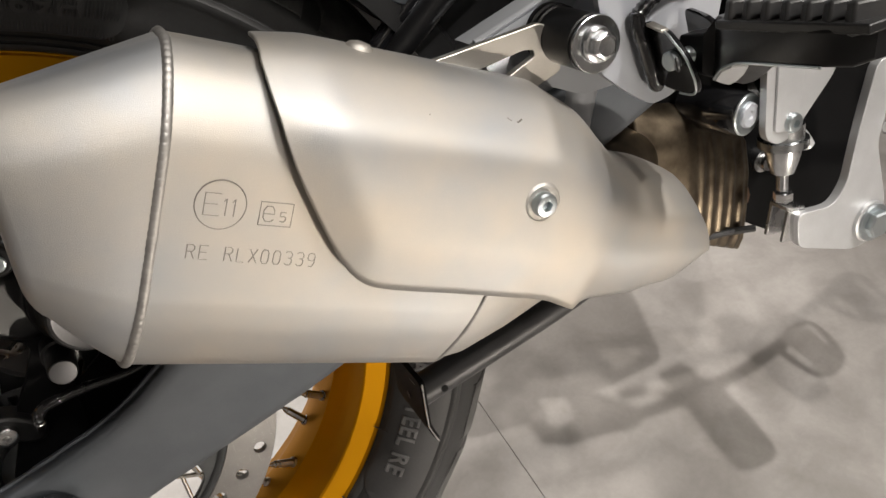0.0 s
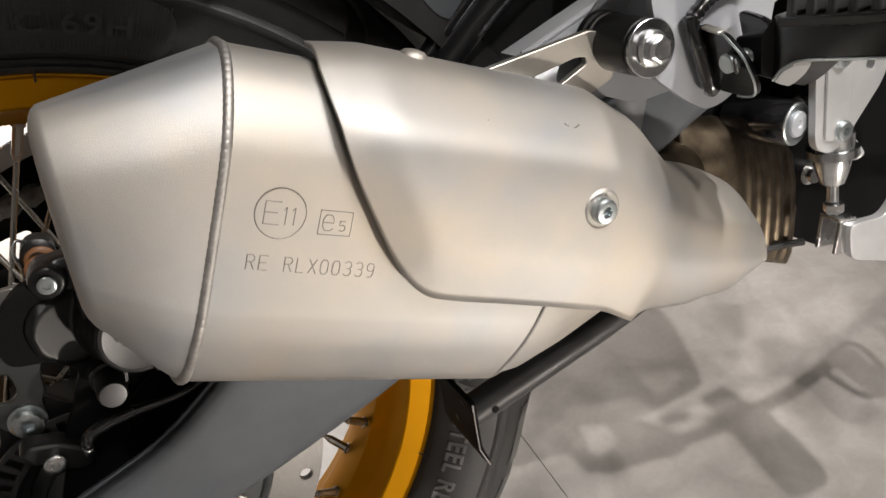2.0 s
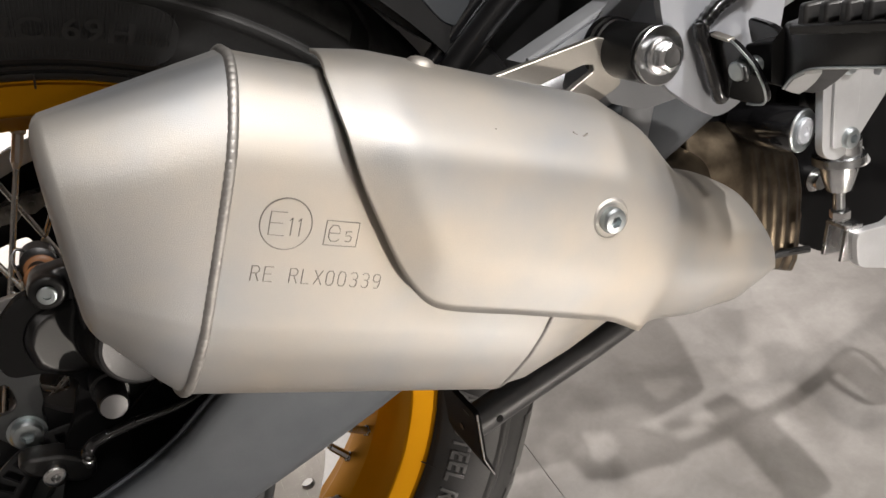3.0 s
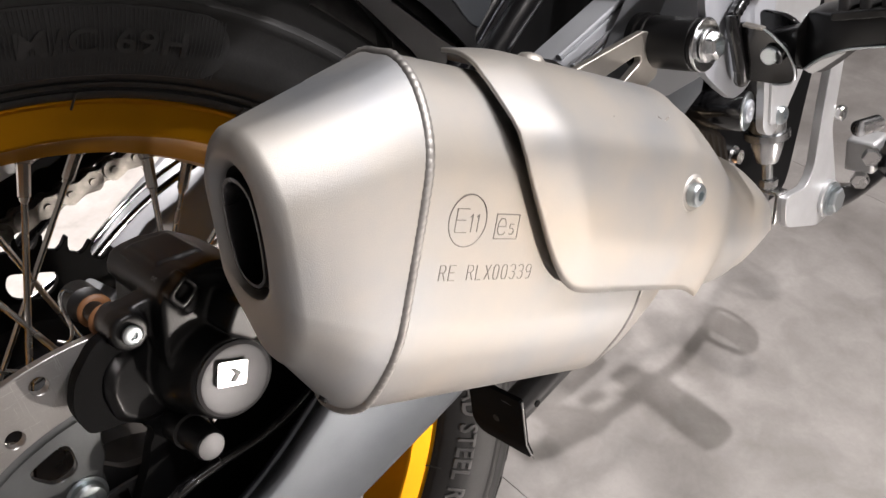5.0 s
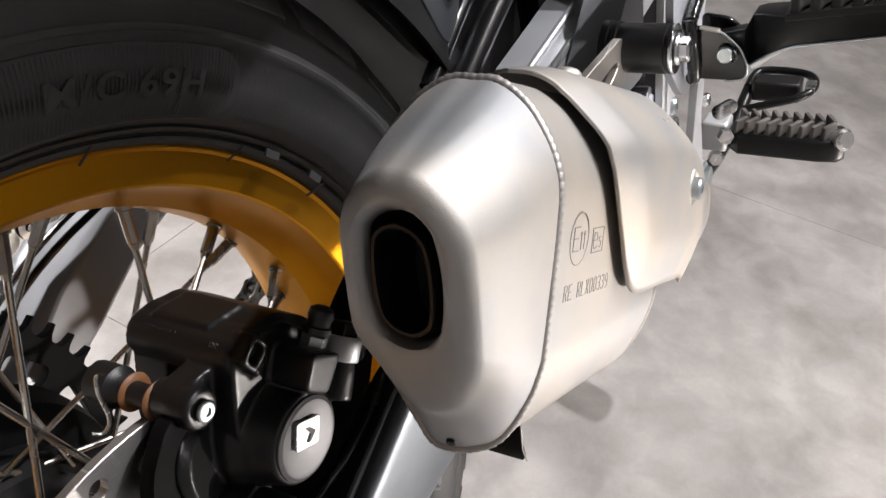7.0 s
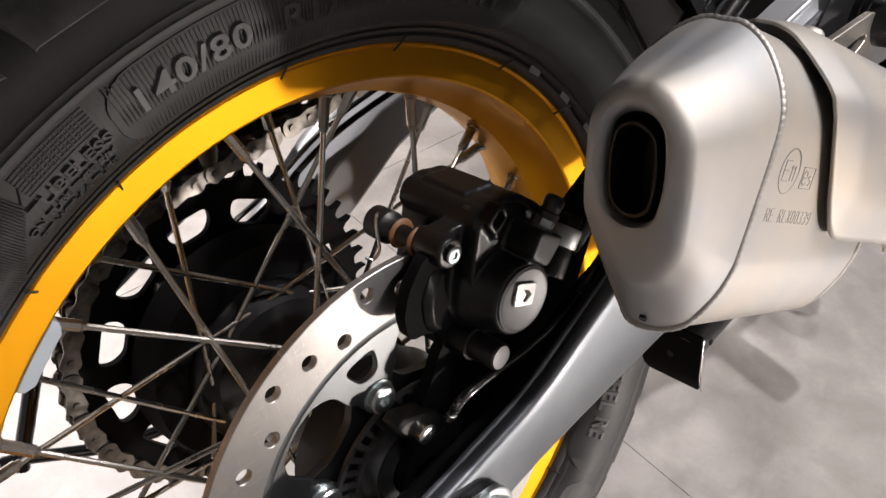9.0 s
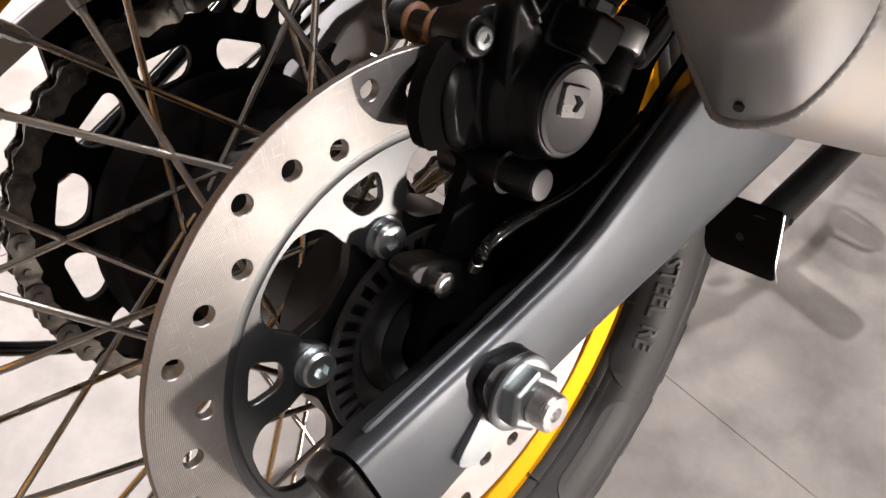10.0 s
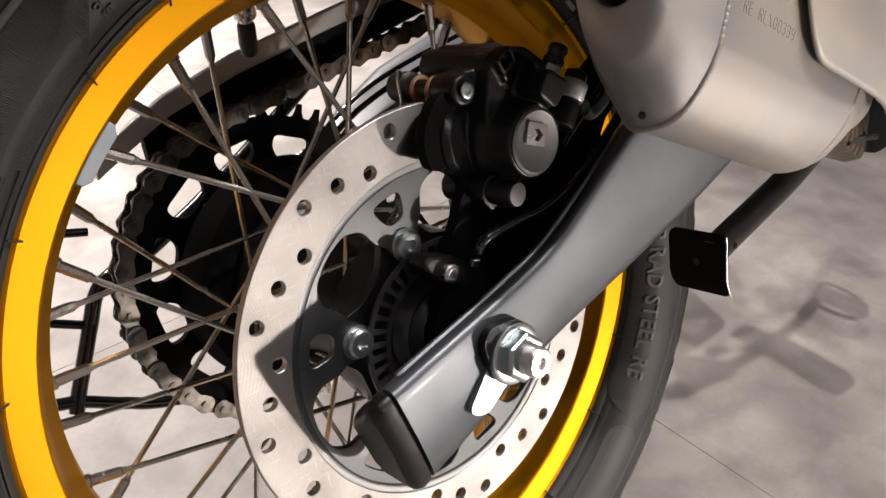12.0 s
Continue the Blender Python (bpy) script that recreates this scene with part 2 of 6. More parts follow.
def turned(bm, a, b, profile, segs=24):
    """A turned part on the line from a to b; profile of (along in metres from a, radius)."""
    a, b = Vector(a), Vector(b)
    q = (b - a).to_track_quat("Z", "Y").to_matrix()
    rows = [[a + q @ Vector((r * math.cos(2 * math.pi * i / segs), r * math.sin(2 * math.pi * i / segs), d)) for i in range(segs)] for d, r in profile]
    grid_skin(bm, rows, True, True, True)


def smooth_path(points, n=8, loop=False):
    """Catmull-Rom through the points."""
    P = [Vector(p) for p in points]
    out, m = [], len(P)
    for i in range(m if loop else m - 1):
        p0, p1, p2, p3 = (P[(i - 1) % m], P[i], P[(i + 1) % m], P[(i + 2) % m]) if loop else (P[max(i - 1, 0)], P[i], P[i + 1], P[min(i + 2, m - 1)])
        for k in range(n):
            t = k / n
            out.append(0.5 * ((2 * p1) + (p2 - p0) * t + (2 * p0 - 5 * p1 + 4 * p2 - p3) * t * t + (3 * p1 - p0 - 3 * p2 + p3) * t ** 3))
    if not loop:
        out.append(P[-1])
    return out


def tube(bm, points, r, segs=12, n=8, ripple=0.0, waves=0, loop=False):
    """A pipe, hose or wire along a smooth path; r a radius or a list of them."""
    path = smooth_path(points, n, loop) if n else [Vector(p) for p in points]
    up, rows, m = Vector((0.31, 0.2, 0.93)), [], len(path)
    for i, p in enumerate(path):
        d = (path[(i + 1) % m] - path[i - 1]) if loop else (path[min(i + 1, m - 1)] - path[max(i - 1, 0)])
        d.normalize()
        side = d.cross(up)
        side.normalize()
        up = side.cross(d)
        rad = r * (1 + ripple * ((waves * i / m) % 1.0)) if ripple else r
        rows.append([p + (side * math.cos(2 * math.pi * k / segs) + up * math.sin(2 * math.pi * k / segs)) * rad for k in range(segs)])
    if loop:
        rows.append(rows[0])
    grid_skin(bm, rows, True, not loop, not loop)


def fish_scale(bm, loop, r, waves, segs=10):
    """A closed weld bead whose overlapping scales bulge forward in the middle."""
    rows, m = [], len(loop)
    run = [0.0]
    for i in range(m):
        run.append(run[-1] + (loop[(i + 1) % m] - loop[i]).length)
    up, j, n = Vector((0.31, 0.2, 0.93)), 0, waves * 7
    for i in range(n):
        s = run[-1] * i / n
        while run[j + 1] < s:
            j += 1
        a, b = loop[j], loop[(j + 1) % m]
        p = a + (b - a) * ((s - run[j]) / max(1e-9, run[j + 1] - run[j]))
        d = (loop[(j + 2) % m] - loop[j - 1]).normalized()
        side = d.cross(up).normalized()
        up = side.cross(d)
        row = []
        for k in range(segs):
            t = 2 * math.pi * k / segs
            phase = (i / 7 + 0.55 * math.cos(2 * t)) % 1.0
            row.append(p + (side * math.cos(t) + up * math.sin(t)) * r * (0.90 + 0.20 * (1 - phase) ** 0.7))
        rows.append(row)
    rows.append(rows[0])
    grid_skin(bm, rows, True)


def ring(cx, cz, r, n=20, a0=0, squash=1.0):
    return [(cx + r * math.cos(a0 + 2 * math.pi * i / n), cz + r * squash * math.sin(a0 + 2 * math.pi * i / n)) for i in range(n)]


def rounded(points, r, n=5):
    """A polygon of (x, z) with its corners rounded by r."""
    out, m = [], len(points)
    for i in range(m):
        p, a, b = Vector(points[i]), Vector(points[i - 1]), Vector(points[(i + 1) % m])
        da, db = (a - p), (b - p)
        k = min(r, da.length * 0.48, db.length * 0.48)
        pa, pb = p + da.normalized() * k, p + db.normalized() * k
        for j in range(n + 1):
            t = j / n
            out.append(tuple((1 - t) ** 2 * pa + 2 * t * (1 - t) * p + t * t * pb))
    return out


def plate(bm, outer, holes=(), y0=0.0, y1=0.004, m=None):
    """A flat plate in the x-z plane with real holes through it, from y0 to y1."""
    front = []
    for loop in (outer, *holes):
        vs = [bm.verts.new((x, y0, z)) for x, z in loop]
        front.append((vs, [bm.edges.new((vs[i], vs[(i + 1) % len(vs)])) for i in range(len(vs))]))
    faces = [g for g in bmesh.ops.triangle_fill(bm, use_beauty=True, edges=[e for _, es in front for e in es])["geom"] if isinstance(g, bmesh.types.BMFace)]
    twin = {}
    for vs, _ in front:
        for v in vs:
            twin[v] = bm.verts.new((v.co.x, y1, v.co.z))
    for f in faces:
        bm.faces.new([twin[v] for v in reversed(f.verts)])
    for vs, _ in front:
        for i in range(len(vs)):
            a, b = vs[i], vs[(i + 1) % len(vs)]
            bm.faces.new((a, b, twin[b], twin[a]))
    if m:
        bmesh.ops.transform(bm, matrix=m, verts=[v for vs, _ in front for v in vs] + list(twin.values()))


def hexagon(bm, at, r, depth, way=(0, -1, 0), spin=0.0):
    a = Vector(at)
    rod_pts = []
    q = Vector(way).to_track_quat("Z", "Y").to_matrix()
    for d, k in ((0, 1.0), (depth * 0.82, 1.0), (depth, 0.88)):
        rod_pts.append([a + q @ Vector((k * r * math.cos(spin + math.pi * i / 3), k * r * math.sin(spin + math.pi * i / 3), d)) for i in range(6)])
    grid_skin(bm, rod_pts, True, True, True)


def socket_bolt(bm, at, r, head, way=(0, -1, 0), dome=0.3):
    """A round bolt head with a hexagon socket sunk into it."""
    a, q, n = Vector(at), Vector(way).to_track_quat("Z", "Y").to_matrix(), 24
    rows = []
    for d, rad in ((0, r), (head * (1 - dome), r), (head * 0.95, r * 0.86), (head, r * 0.72)):
        rows.append([a + q @ Vector((rad * math.cos(2 * math.pi * i / n), rad * math.sin(2 * math.pi * i / n), d)) for i in range(n)])
    for d, rad in ((head, r * 0.46), (head * 0.35, r * 0.44), (head * 0.33, 0.0001)):
        row = []
        for i in range(n):
            t = 2 * math.pi * i / n
            k = math.cos(math.pi / 6) / math.cos((t % (math.pi / 3)) - math.pi / 6)
            row.append(a + q @ Vector((rad * k * math.cos(t), rad * k * math.sin(t), d)))
        rows.append(row)
    grid_skin(bm, rows, True, True, False)


def writing(body, size, depth, spacing=1.0):
    """Raised letters as a bmesh, lying in the x-y plane, centred, rising along z."""
    cu = bpy.data.curves.new("letters", "FONT")
    cu.body, cu.size, cu.extrude, cu.align_x, cu.align_y, cu.resolution_u = body, size, depth, "CENTER", "CENTER", 3
    cu.space_character, cu.offset = spacing, size * 0.018
    ob = new("letters", cu)
    me = bpy.data.meshes.new_from_object(ob.evaluated_get(bpy.context.evaluated_depsgraph_get()))
    bpy.data.objects.remove(ob)
    bpy.data.curves.remove(cu)
    bm = bmesh.new()
    bm.from_mesh(me)
    bpy.data.meshes.remove(me)
    return bm


# ---- the room ----
def slab(name, size, at, mat, label):
    bm = bmesh.new()
    box(bm, size, at)
    ob = part(name, bm, mat, None, "", 0)
    return tagged(ob, label, "wall" if "wall" in name else name, kind="structure")


RX0, RX1, RY0, RY1, RZ = -3.2, 5.0, -4.2, 4.2, 3.2
slab("floor", (RX1 - RX0, RY1 - RY0, 0.2), ((RX0 + RX1) / 2, (RY0 + RY1) / 2, -0.104), FLOOR, "grey cement-look showroom floor slab under the tiles")
slab("ceiling", (RX1 - RX0, RY1 - RY0, 0.2), ((RX0 + RX1) / 2, (RY0 + RY1) / 2, RZ + 0.1), CEIL_PAINT, "plain grey showroom ceiling")
slab("wall_west", (0.2, RY1 - RY0, RZ), (RX0 - 0.1, (RY0 + RY1) / 2, RZ / 2), WALL_PAINT, "plain off-white painted showroom wall")
slab("wall_east", (0.2, RY1 - RY0, RZ), (RX1 + 0.1, (RY0 + RY1) / 2, RZ / 2), WALL_PAINT, "plain off-white painted showroom wall")
slab("wall_south", (RX1 - RX0 + 0.4, 0.2, RZ), ((RX0 + RX1) / 2, RY0 - 0.1, RZ / 2), WALL_PAINT, "plain off-white painted showroom wall")
slab("wall_north", (RX1 - RX0 + 0.4, 0.2, RZ), ((RX0 + RX1) / 2, RY1 + 0.1, RZ / 2), WALL_PAINT, "plain off-white painted showroom wall")

# ---- the motorcycle: origin at the rear axle, x ahead, y to its left, z up; it leans to its left on its stand ----
BIKE_LEAN, AXLE_HEIGHT = 15.42, 0.3172
motorcycle = new("motorcycle")
motorcycle.matrix_basis = pose(0, 0, AXLE_HEIGHT, -BIKE_LEAN, 0, 0)
tagged(motorcycle, "black touring motorcycle with gold spoked wheel leaning on its stand", "motorcycle")

# ---- rear wheel ----


def build_wheel():
    bm = bmesh.new()
    lathe(bm, [(0.022, -0.078), (0.034, -0.078), (0.036, -0.076), (0.0575, -0.076), (0.0580, -0.052), (0.046, -0.046), (0.043, -0.030), (0.045, 0.030), (0.050, 0.044), (0.060, 0.050), (0.062, 0.060), (0.030, 0.064)], 64)
    wheel = part("wheel", bm, BLACK, motorcycle, "black hub of a gold spoked rear wheel")

    bm = bmesh.new()
    half = [(0.2355, 0.0425), (0.2345, 0.0472), (0.2322, 0.0480), (0.2305, 0.0462), (0.2155, 0.0432), (0.2142, 0.0422), (0.2136, 0.0405), (0.2122, 0.0325), (0.2085, 0.0240), (0.2015, 0.0150)]
    lathe(bm, [(r, -y) for r, y in half] + [(0.1990, 0.0)] + [(r, y) for r, y in reversed(half)] + [(0.2200, 0.0380), (0.2160, 0.0), (0.2200, -0.0380)], 160, True)
    part("rim", bm, GOLD, wheel, "gold anodised alloy rim", 20)

    bm = bmesh.new()
    side = [(0.2315, 0.0400), (0.2335, 0.0490), (0.2352, 0.0525), (0.2375, 0.0535), (0.2380, 0.0522), (0.2392, 0.0524), (0.2400, 0.0562), (0.2418, 0.0575), (0.2422, 0.0566), (0.2434, 0.0574), (0.2442, 0.0606), (0.2500, 0.0650), (0.2620, 0.0695), (0.2765, 0.0700), (0.2775, 0.0712), (0.2805, 0.0714), (0.2812, 0.0706), (0.2835, 0.0706), (0.2843, 0.0696), (0.2930, 0.0680), (0.3010, 0.0650)]
    crown = [(0.3095, 0.0560), (0.3180, 0.0420), (0.3235, 0.0250), (0.3255, 0.0)]
    prof = [(r, -y) for r, y in side + crown] + [(r, y) for r, y in reversed((side + crown)[:-1])]
    lathe(bm, prof + [(0.2315, 0.0400), (0.2215, 0.0), (0.2315, -0.0400)], 160, False)
    tyre = part("tyre", bm, RUBBER_DUST, wheel, "black tubeless rubber tyre with raised lettering", 50)
    return wheel, tyre


wheel, tyre = build_wheel()


def side_y(r):
    """How far out the tyre's right sidewall stands at radius r."""
    pts = [(0.2318, 0.0505), (0.2395, 0.0570), (0.2500, 0.0650), (0.2620, 0.0695), (0.2740, 0.0700), (0.2815, 0.0698), (0.2930, 0.0680), (0.3010, 0.0650)]
    for (a, ya), (b, yb) in zip(pts, pts[1:]):
        if r <= b:
            return ya + (yb - ya) * (r - a) / (b - a)
    return 0.065


def wheel_text(body, size, radius, degrees_at, flip=False, spacing=1.05, stretch=1.0, name="lettering", lift=0.0022, mat=RUBBER_TEXT_LIT):
    """Raised letters bent round the right sidewall; flip: the foot of the letters points outwards."""
    bm = writing(body, size, 0.001, spacing)
    for v in bm.verts:
        r = radius + (-v.co.y if flip else v.co.y)
        a = radians(degrees_at) + (v.co.x if flip else -v.co.x) * stretch / radius
        y = -side_y(r) - (lift if v.co.z > 0 else -0.001)
        v.co = Vector((r * math.cos(a), y, r * math.sin(a)))
    part(name, bm, mat, wheel, "", 0)


def side_panel(a0, a1, r0, r1, name="sidewall_panel", ribs=0, lift=0.0008, slant=0.0, cross=0, square=False):
    """A raised field on the sidewall with rounded ends, with fine ribs across it where asked."""
    bm = bmesh.new()
    rows, mid, full = [], (r0 + r1) / 2, (r1 - r0) / 2
    length = radians(abs(a1 - a0)) * mid
    round_end = min(full, length * 0.4)
    stops = [round_end * (1 - math.cos(math.pi / 2 * i / 10)) for i in range(11)]
    stops += [round_end + (length - 2 * round_end) * i / 40 for i in range(1, 40)] + [length - s for s in reversed(stops)]
    for s in stops:
        a = radians(a0) + math.copysign(s / mid, a1 - a0)
        d = min(1.0, min(s, length - s) / round_end)
        half = full if square else max(0.0012, full * (0.25 + 0.75 * math.sqrt(max(0.0, 1 - (1 - d) ** 2))))
        rows.append([Vector((r * math.cos(a), -side_y(r) - e, r * math.sin(a))) for r, e in ((mid - half, -0.001), (mid - half + 0.0008, lift), (mid - half / 3, lift), (mid + half / 3, lift), (mid + half - 0.0008, lift), (mid + half, -0.001))])
    grid_skin(bm, rows, False)
    part(name, bm, RUBBER, wheel, "", 40)
    if ribs:
        bm = bmesh.new()
        count = int(abs(a1 - a0) * ribs)
        for i in range(2, count - 1):
            a = a0 + (a1 - a0) * i / count
            rib(bm, [(r, a + slant * (r - r0) / (r1 - r0)) for r in (r0 + 0.002, (r0 + r1) / 2, r1 - 0.002)], lift)
        for i in range(cross):
            r = r0 + (r1 - r0) * (i + 0.5) / cross
            rib(bm, [(r, a0 + (a1 - a0) * k / 8) for k in range(9)], lift)
        tagged(part("panel_ribs", bm, RUBBER, wheel, "", 0), kind="stuff")


def rib(bm, line, lift):
    """A fine raised line on the right sidewall through (radius, degrees)."""
    pts = [Vector((r * math.cos(radians(a)), -side_y(r) - lift, r * math.sin(radians(a)))) for r, a in line]
    rows = []
    for i, p in enumerate(pts):
        d = (pts[min(i + 1, len(pts) - 1)] - pts[max(i - 1, 0)]).normalized()
        side = d.cross(Vector((0, 1, 0))).normalized() * 0.00045
        rows.append([p - side, p - side * 0.35 - Vector((0, 0.00035, 0)), p + side * 0.35 - Vector((0, 0.00035, 0)), p + side])
    grid_skin(bm, rows, False)


side_panel(112.0, 61.0, 0.2450, 0.2772, ribs=2.4)
side_panel(120.6, 113.2, 0.2650, 0.2785, "hatched_panel", 2.2, cross=8, square=True)
side_panel(151.0, 141.5, 0.2450, 0.2680, "hatched_panel", 2.2, cross=12, square=True)
side_panel(175.0, 152.5, 0.2445, 0.2780, ribs=3.4, slant=4.0, square=True)
side_panel(-43.0, 8.0, 0.2345, 0.2765)
side_panel(-64.0, -45.0, 0.2440, 0.2765, "rating_panel")
wheel_text("140/80", 0.0142, 0.2628, 103.9, False, 1.08, 1.36, lift=0.0024)
wheel_text("R17", 0.0142, 0.2615, 90.8, False, 1.08, 1.30, lift=0.0016, mat=RUBBER_FAINT)
wheel_text("M/C 69H", 0.0150, 0.2605, 73.8, False, 1.10, 1.25, lift=0.0020, mat=RUBBER_FAINT)
wheel_text("TUBELESS", 0.0070, 0.2600, 117.2, False, 1.05, 1.30, lift=0.0014, mat=RUBBER_FAINT)
wheel_text("ON TUBE TYPE RIM", 0.0041, 0.2540, 118.2, False, 1.0, 1.25, lift=0.0012, mat=RUBBER_FAINT)
wheel_text("FIT WITH A TUBE", 0.0041, 0.2492, 118.2, False, 1.0, 1.25, lift=0.0012, mat=RUBBER_FAINT)
wheel_text("IPP RAD STEEL RE", 0.0165, 0.2485, -20.0, False, 1.10, 1.0)
for a in (51, 42, 33):
    bm = bmesh.new()
    box(bm, (0.010, 0.0008, 0.004), (0, 0, 0.004))
    box(bm, (0.010, 0.0008, 0.004), (0, 0, -0.004))
    bmesh.ops.transform(bm, matrix=Matrix.Rotation(radians(a - 90), 4, "Y").inverted() @ Matrix.Translation((0, -0.0577, 0.2410)), verts=bm.verts)
    part("unreadable_mark", bm, RUBBER, wheel, "", 0)


def ribbed_field():
    """Fine radial ribs on the sidewall, ending on a slanting line beside the smooth field with the small words."""
    bm = bmesh.new()
    for i in range(82):
        a = 121.8 + i * 0.232
        low = max(0.2425, 0.2415 + (127.2 - a) / 5.8 * 0.0252)
        if low < 0.276:
            rib(bm, [(low, a - 0.3), ((low + 0.2765) / 2, a), (0.2765, a + 0.3)], 0.0010)
    tagged(part("fine_ribs", bm, RUBBER, wheel, "", 0), kind="stuff")
    bm = bmesh.new()
    rib(bm, [(0.2425, 127.2), (0.2480, 125.3), (0.2565, 123.5), (0.2667, 121.3), (0.2780, 119.4)], 0.0004)
    part("field_edge", bm, RUBBER, wheel, "", 0)


ribbed_field()


def crown_r(y):
    """Radius of the tread at a distance y from the middle."""
    pts = [(0.0, 0.3255), (0.0250, 0.3235), (0.0420, 0.3180), (0.0560, 0.3095), (0.0650, 0.3010), (0.0680, 0.2930)]
    for (a, ra), (b, rb) in zip(pts, pts[1:]):
        if y <= b:
            return ra + (rb - ra) * (y - a) / (b - a)
    return 0.2930


def tread():
    """Shoulder blocks with slanting grooves between them, and the blocks across the crown."""
    bm = bmesh.new()
    n = 30
    step = 2 * math.pi / n
    for i in range(n):
        for s in (-1, 1):
            rows = []
            for k in range(8):
                t = k / 7
                y = 0.0668 - 0.0500 * t
                r = crown_r(y) + 0.0032
                half = step * (0.415 - 0.03 * t)
                c = step * (i + (0.25 if s > 0 else 0.0)) + 0.9 * step * t * t
                rows.append([Vector((rr * math.cos(b), s * y, rr * math.sin(b))) for b, rr in ((c - half, r - 0.0075), (c - half * 0.95, r - 0.0006), (c - half * 0.88, r), (c + half * 0.88, r), (c + half * 0.95, r - 0.0006), (c + half, r - 0.0075))])
            first = [p + Vector((0, -s * 0.004, 0)) - Vector((p.x, 0, p.z)).normalized() * 0.004 for p in rows[0]]
            grid_skin(bm, [first] + rows, False)
        c = step * (i + 0.5)
        rows = []
        for y in (-0.0130, 0.0, 0.0130):
            w = step * 0.40
            rows.append([Vector((rr * math.cos(b), y, rr * math.sin(b))) for b, rr in ((c - w, 0.320), (c - w * 0.95, 0.3285), (c + w * 0.95, 0.3285), (c + w, 0.320))])
        grid_skin(bm, rows, False)
    tagged(part("tread", bm, TREAD, wheel, "", 30), kind="stuff")


tread()


def spokes(count=40, first=106.7):
    """Laced spokes: two lean each way, to the right and to the left flange in turn."""
    for k in range(count):
        a = radians(first + k * 360 / count)
        left, lead = k % 2 == 0, 1 if k % 4 < 2 else -1
        y_rim, y_hub, tangent = (0.007, 0.052, 0.050) if left else (-0.007, -0.052, 0.048)
        outer = Vector((0.1995 * math.cos(a), y_rim, 0.1995 * math.sin(a)))
        reach = math.sqrt(0.1995 ** 2 - tangent ** 2)
        b = a + lead * math.acos(tangent / 0.1995)
        inner = Vector((tangent * math.cos(b), y_hub, tangent * math.sin(b)))
        d = (inner - outer).normalized()
        bm = bmesh.new()
        rod(bm, outer + d * 0.012, inner, 0.0017, 10)
        part("spoke", bm, SPOKE, wheel)
        bm = bmesh.new()
        turned(bm, outer - d * 0.004, inner, [(0, 0.0044), (0.005, 0.0044), (0.0056, 0.0033), (0.0215, 0.0031), (0.0220, 0.0024), (0.0240, 0.0022)], 8)
        part("nipple", bm, SPOKE, wheel, "", 25)


spokes()


def rim_details():
    bm = bmesh.new()
    rows = []
    for i in range(9):
        a = radians(130.6 + 9.0 * i / 8)
        s = 0.4 if i in (0, 8) else 1
        rows.append([Vector((r * math.cos(a), y, r * math.sin(a))) for r, y in ((0.2140, -0.0425), (0.2128 - 0.0058 * s, -0.0425), (0.2124 - 0.0065 * s, -0.037), (0.2110 - 0.0065 * s, -0.022), (0.2065, -0.020), (0.2120, -0.034))])
    grid_skin(bm, rows, True, True, True)
    part("balance_weight", bm, WEIGHT, wheel, "grey stick-on balance weight", 30, 0.0008)
    a = radians(97.5)
    out, inn = Vector((0.199 * math.cos(a), 0.016, 0.199 * math.sin(a))), Vector((0.150 * math.cos(a), 0.040, 0.150 * math.sin(a)))
    d = (inn - out).normalized()
    bm = bmesh.new()
    turned(bm, out - d * 0.002, inn, [(0, 0.0075), (0.0025, 0.0075), (0.0030, 0.0042), (0.0060, 0.0042), (0.0062, 0.0070), (0.0085, 0.0070), (0.0088, 0.0040), (0.012, 0.0040)], 20)
    valve = part("valve_stem", bm, BRIGHT, wheel, "plated valve stem with nut", 25)
    bm = bmesh.new()
    turned(bm, out + d * 0.011, inn, [(0, 0.0046), (0.002, 0.0054), (0.014, 0.0058), (0.021, 0.0048), (0.0225, 0.0030)], 18)
    part("valve_cap", bm, PLASTIC, wheel, "black plastic valve cap")
    for k in range(20):
        a = radians(4 + 18 * k + random.uniform(-5, 5))
        bm = bmesh.new()
        p = [Vector((r * math.cos(a), -y, r * math.sin(a))) for r, y in ((0.2290, 0.0472), (0.2375, 0.0560))]
        rod(bm, p[0], p[1], 0.0006, 6)
        part("rubber_flash", bm, RUBBER, wheel)


rim_details()

# ---- brake disc ----


def disc_hole(k):
    r = (0.1256, 0.1109, 0.1184)[k % 3]
    a = radians(95.5 + 10 * k)
    return ring(r * math.cos(a), r * math.sin(a), 0.0042, 14)


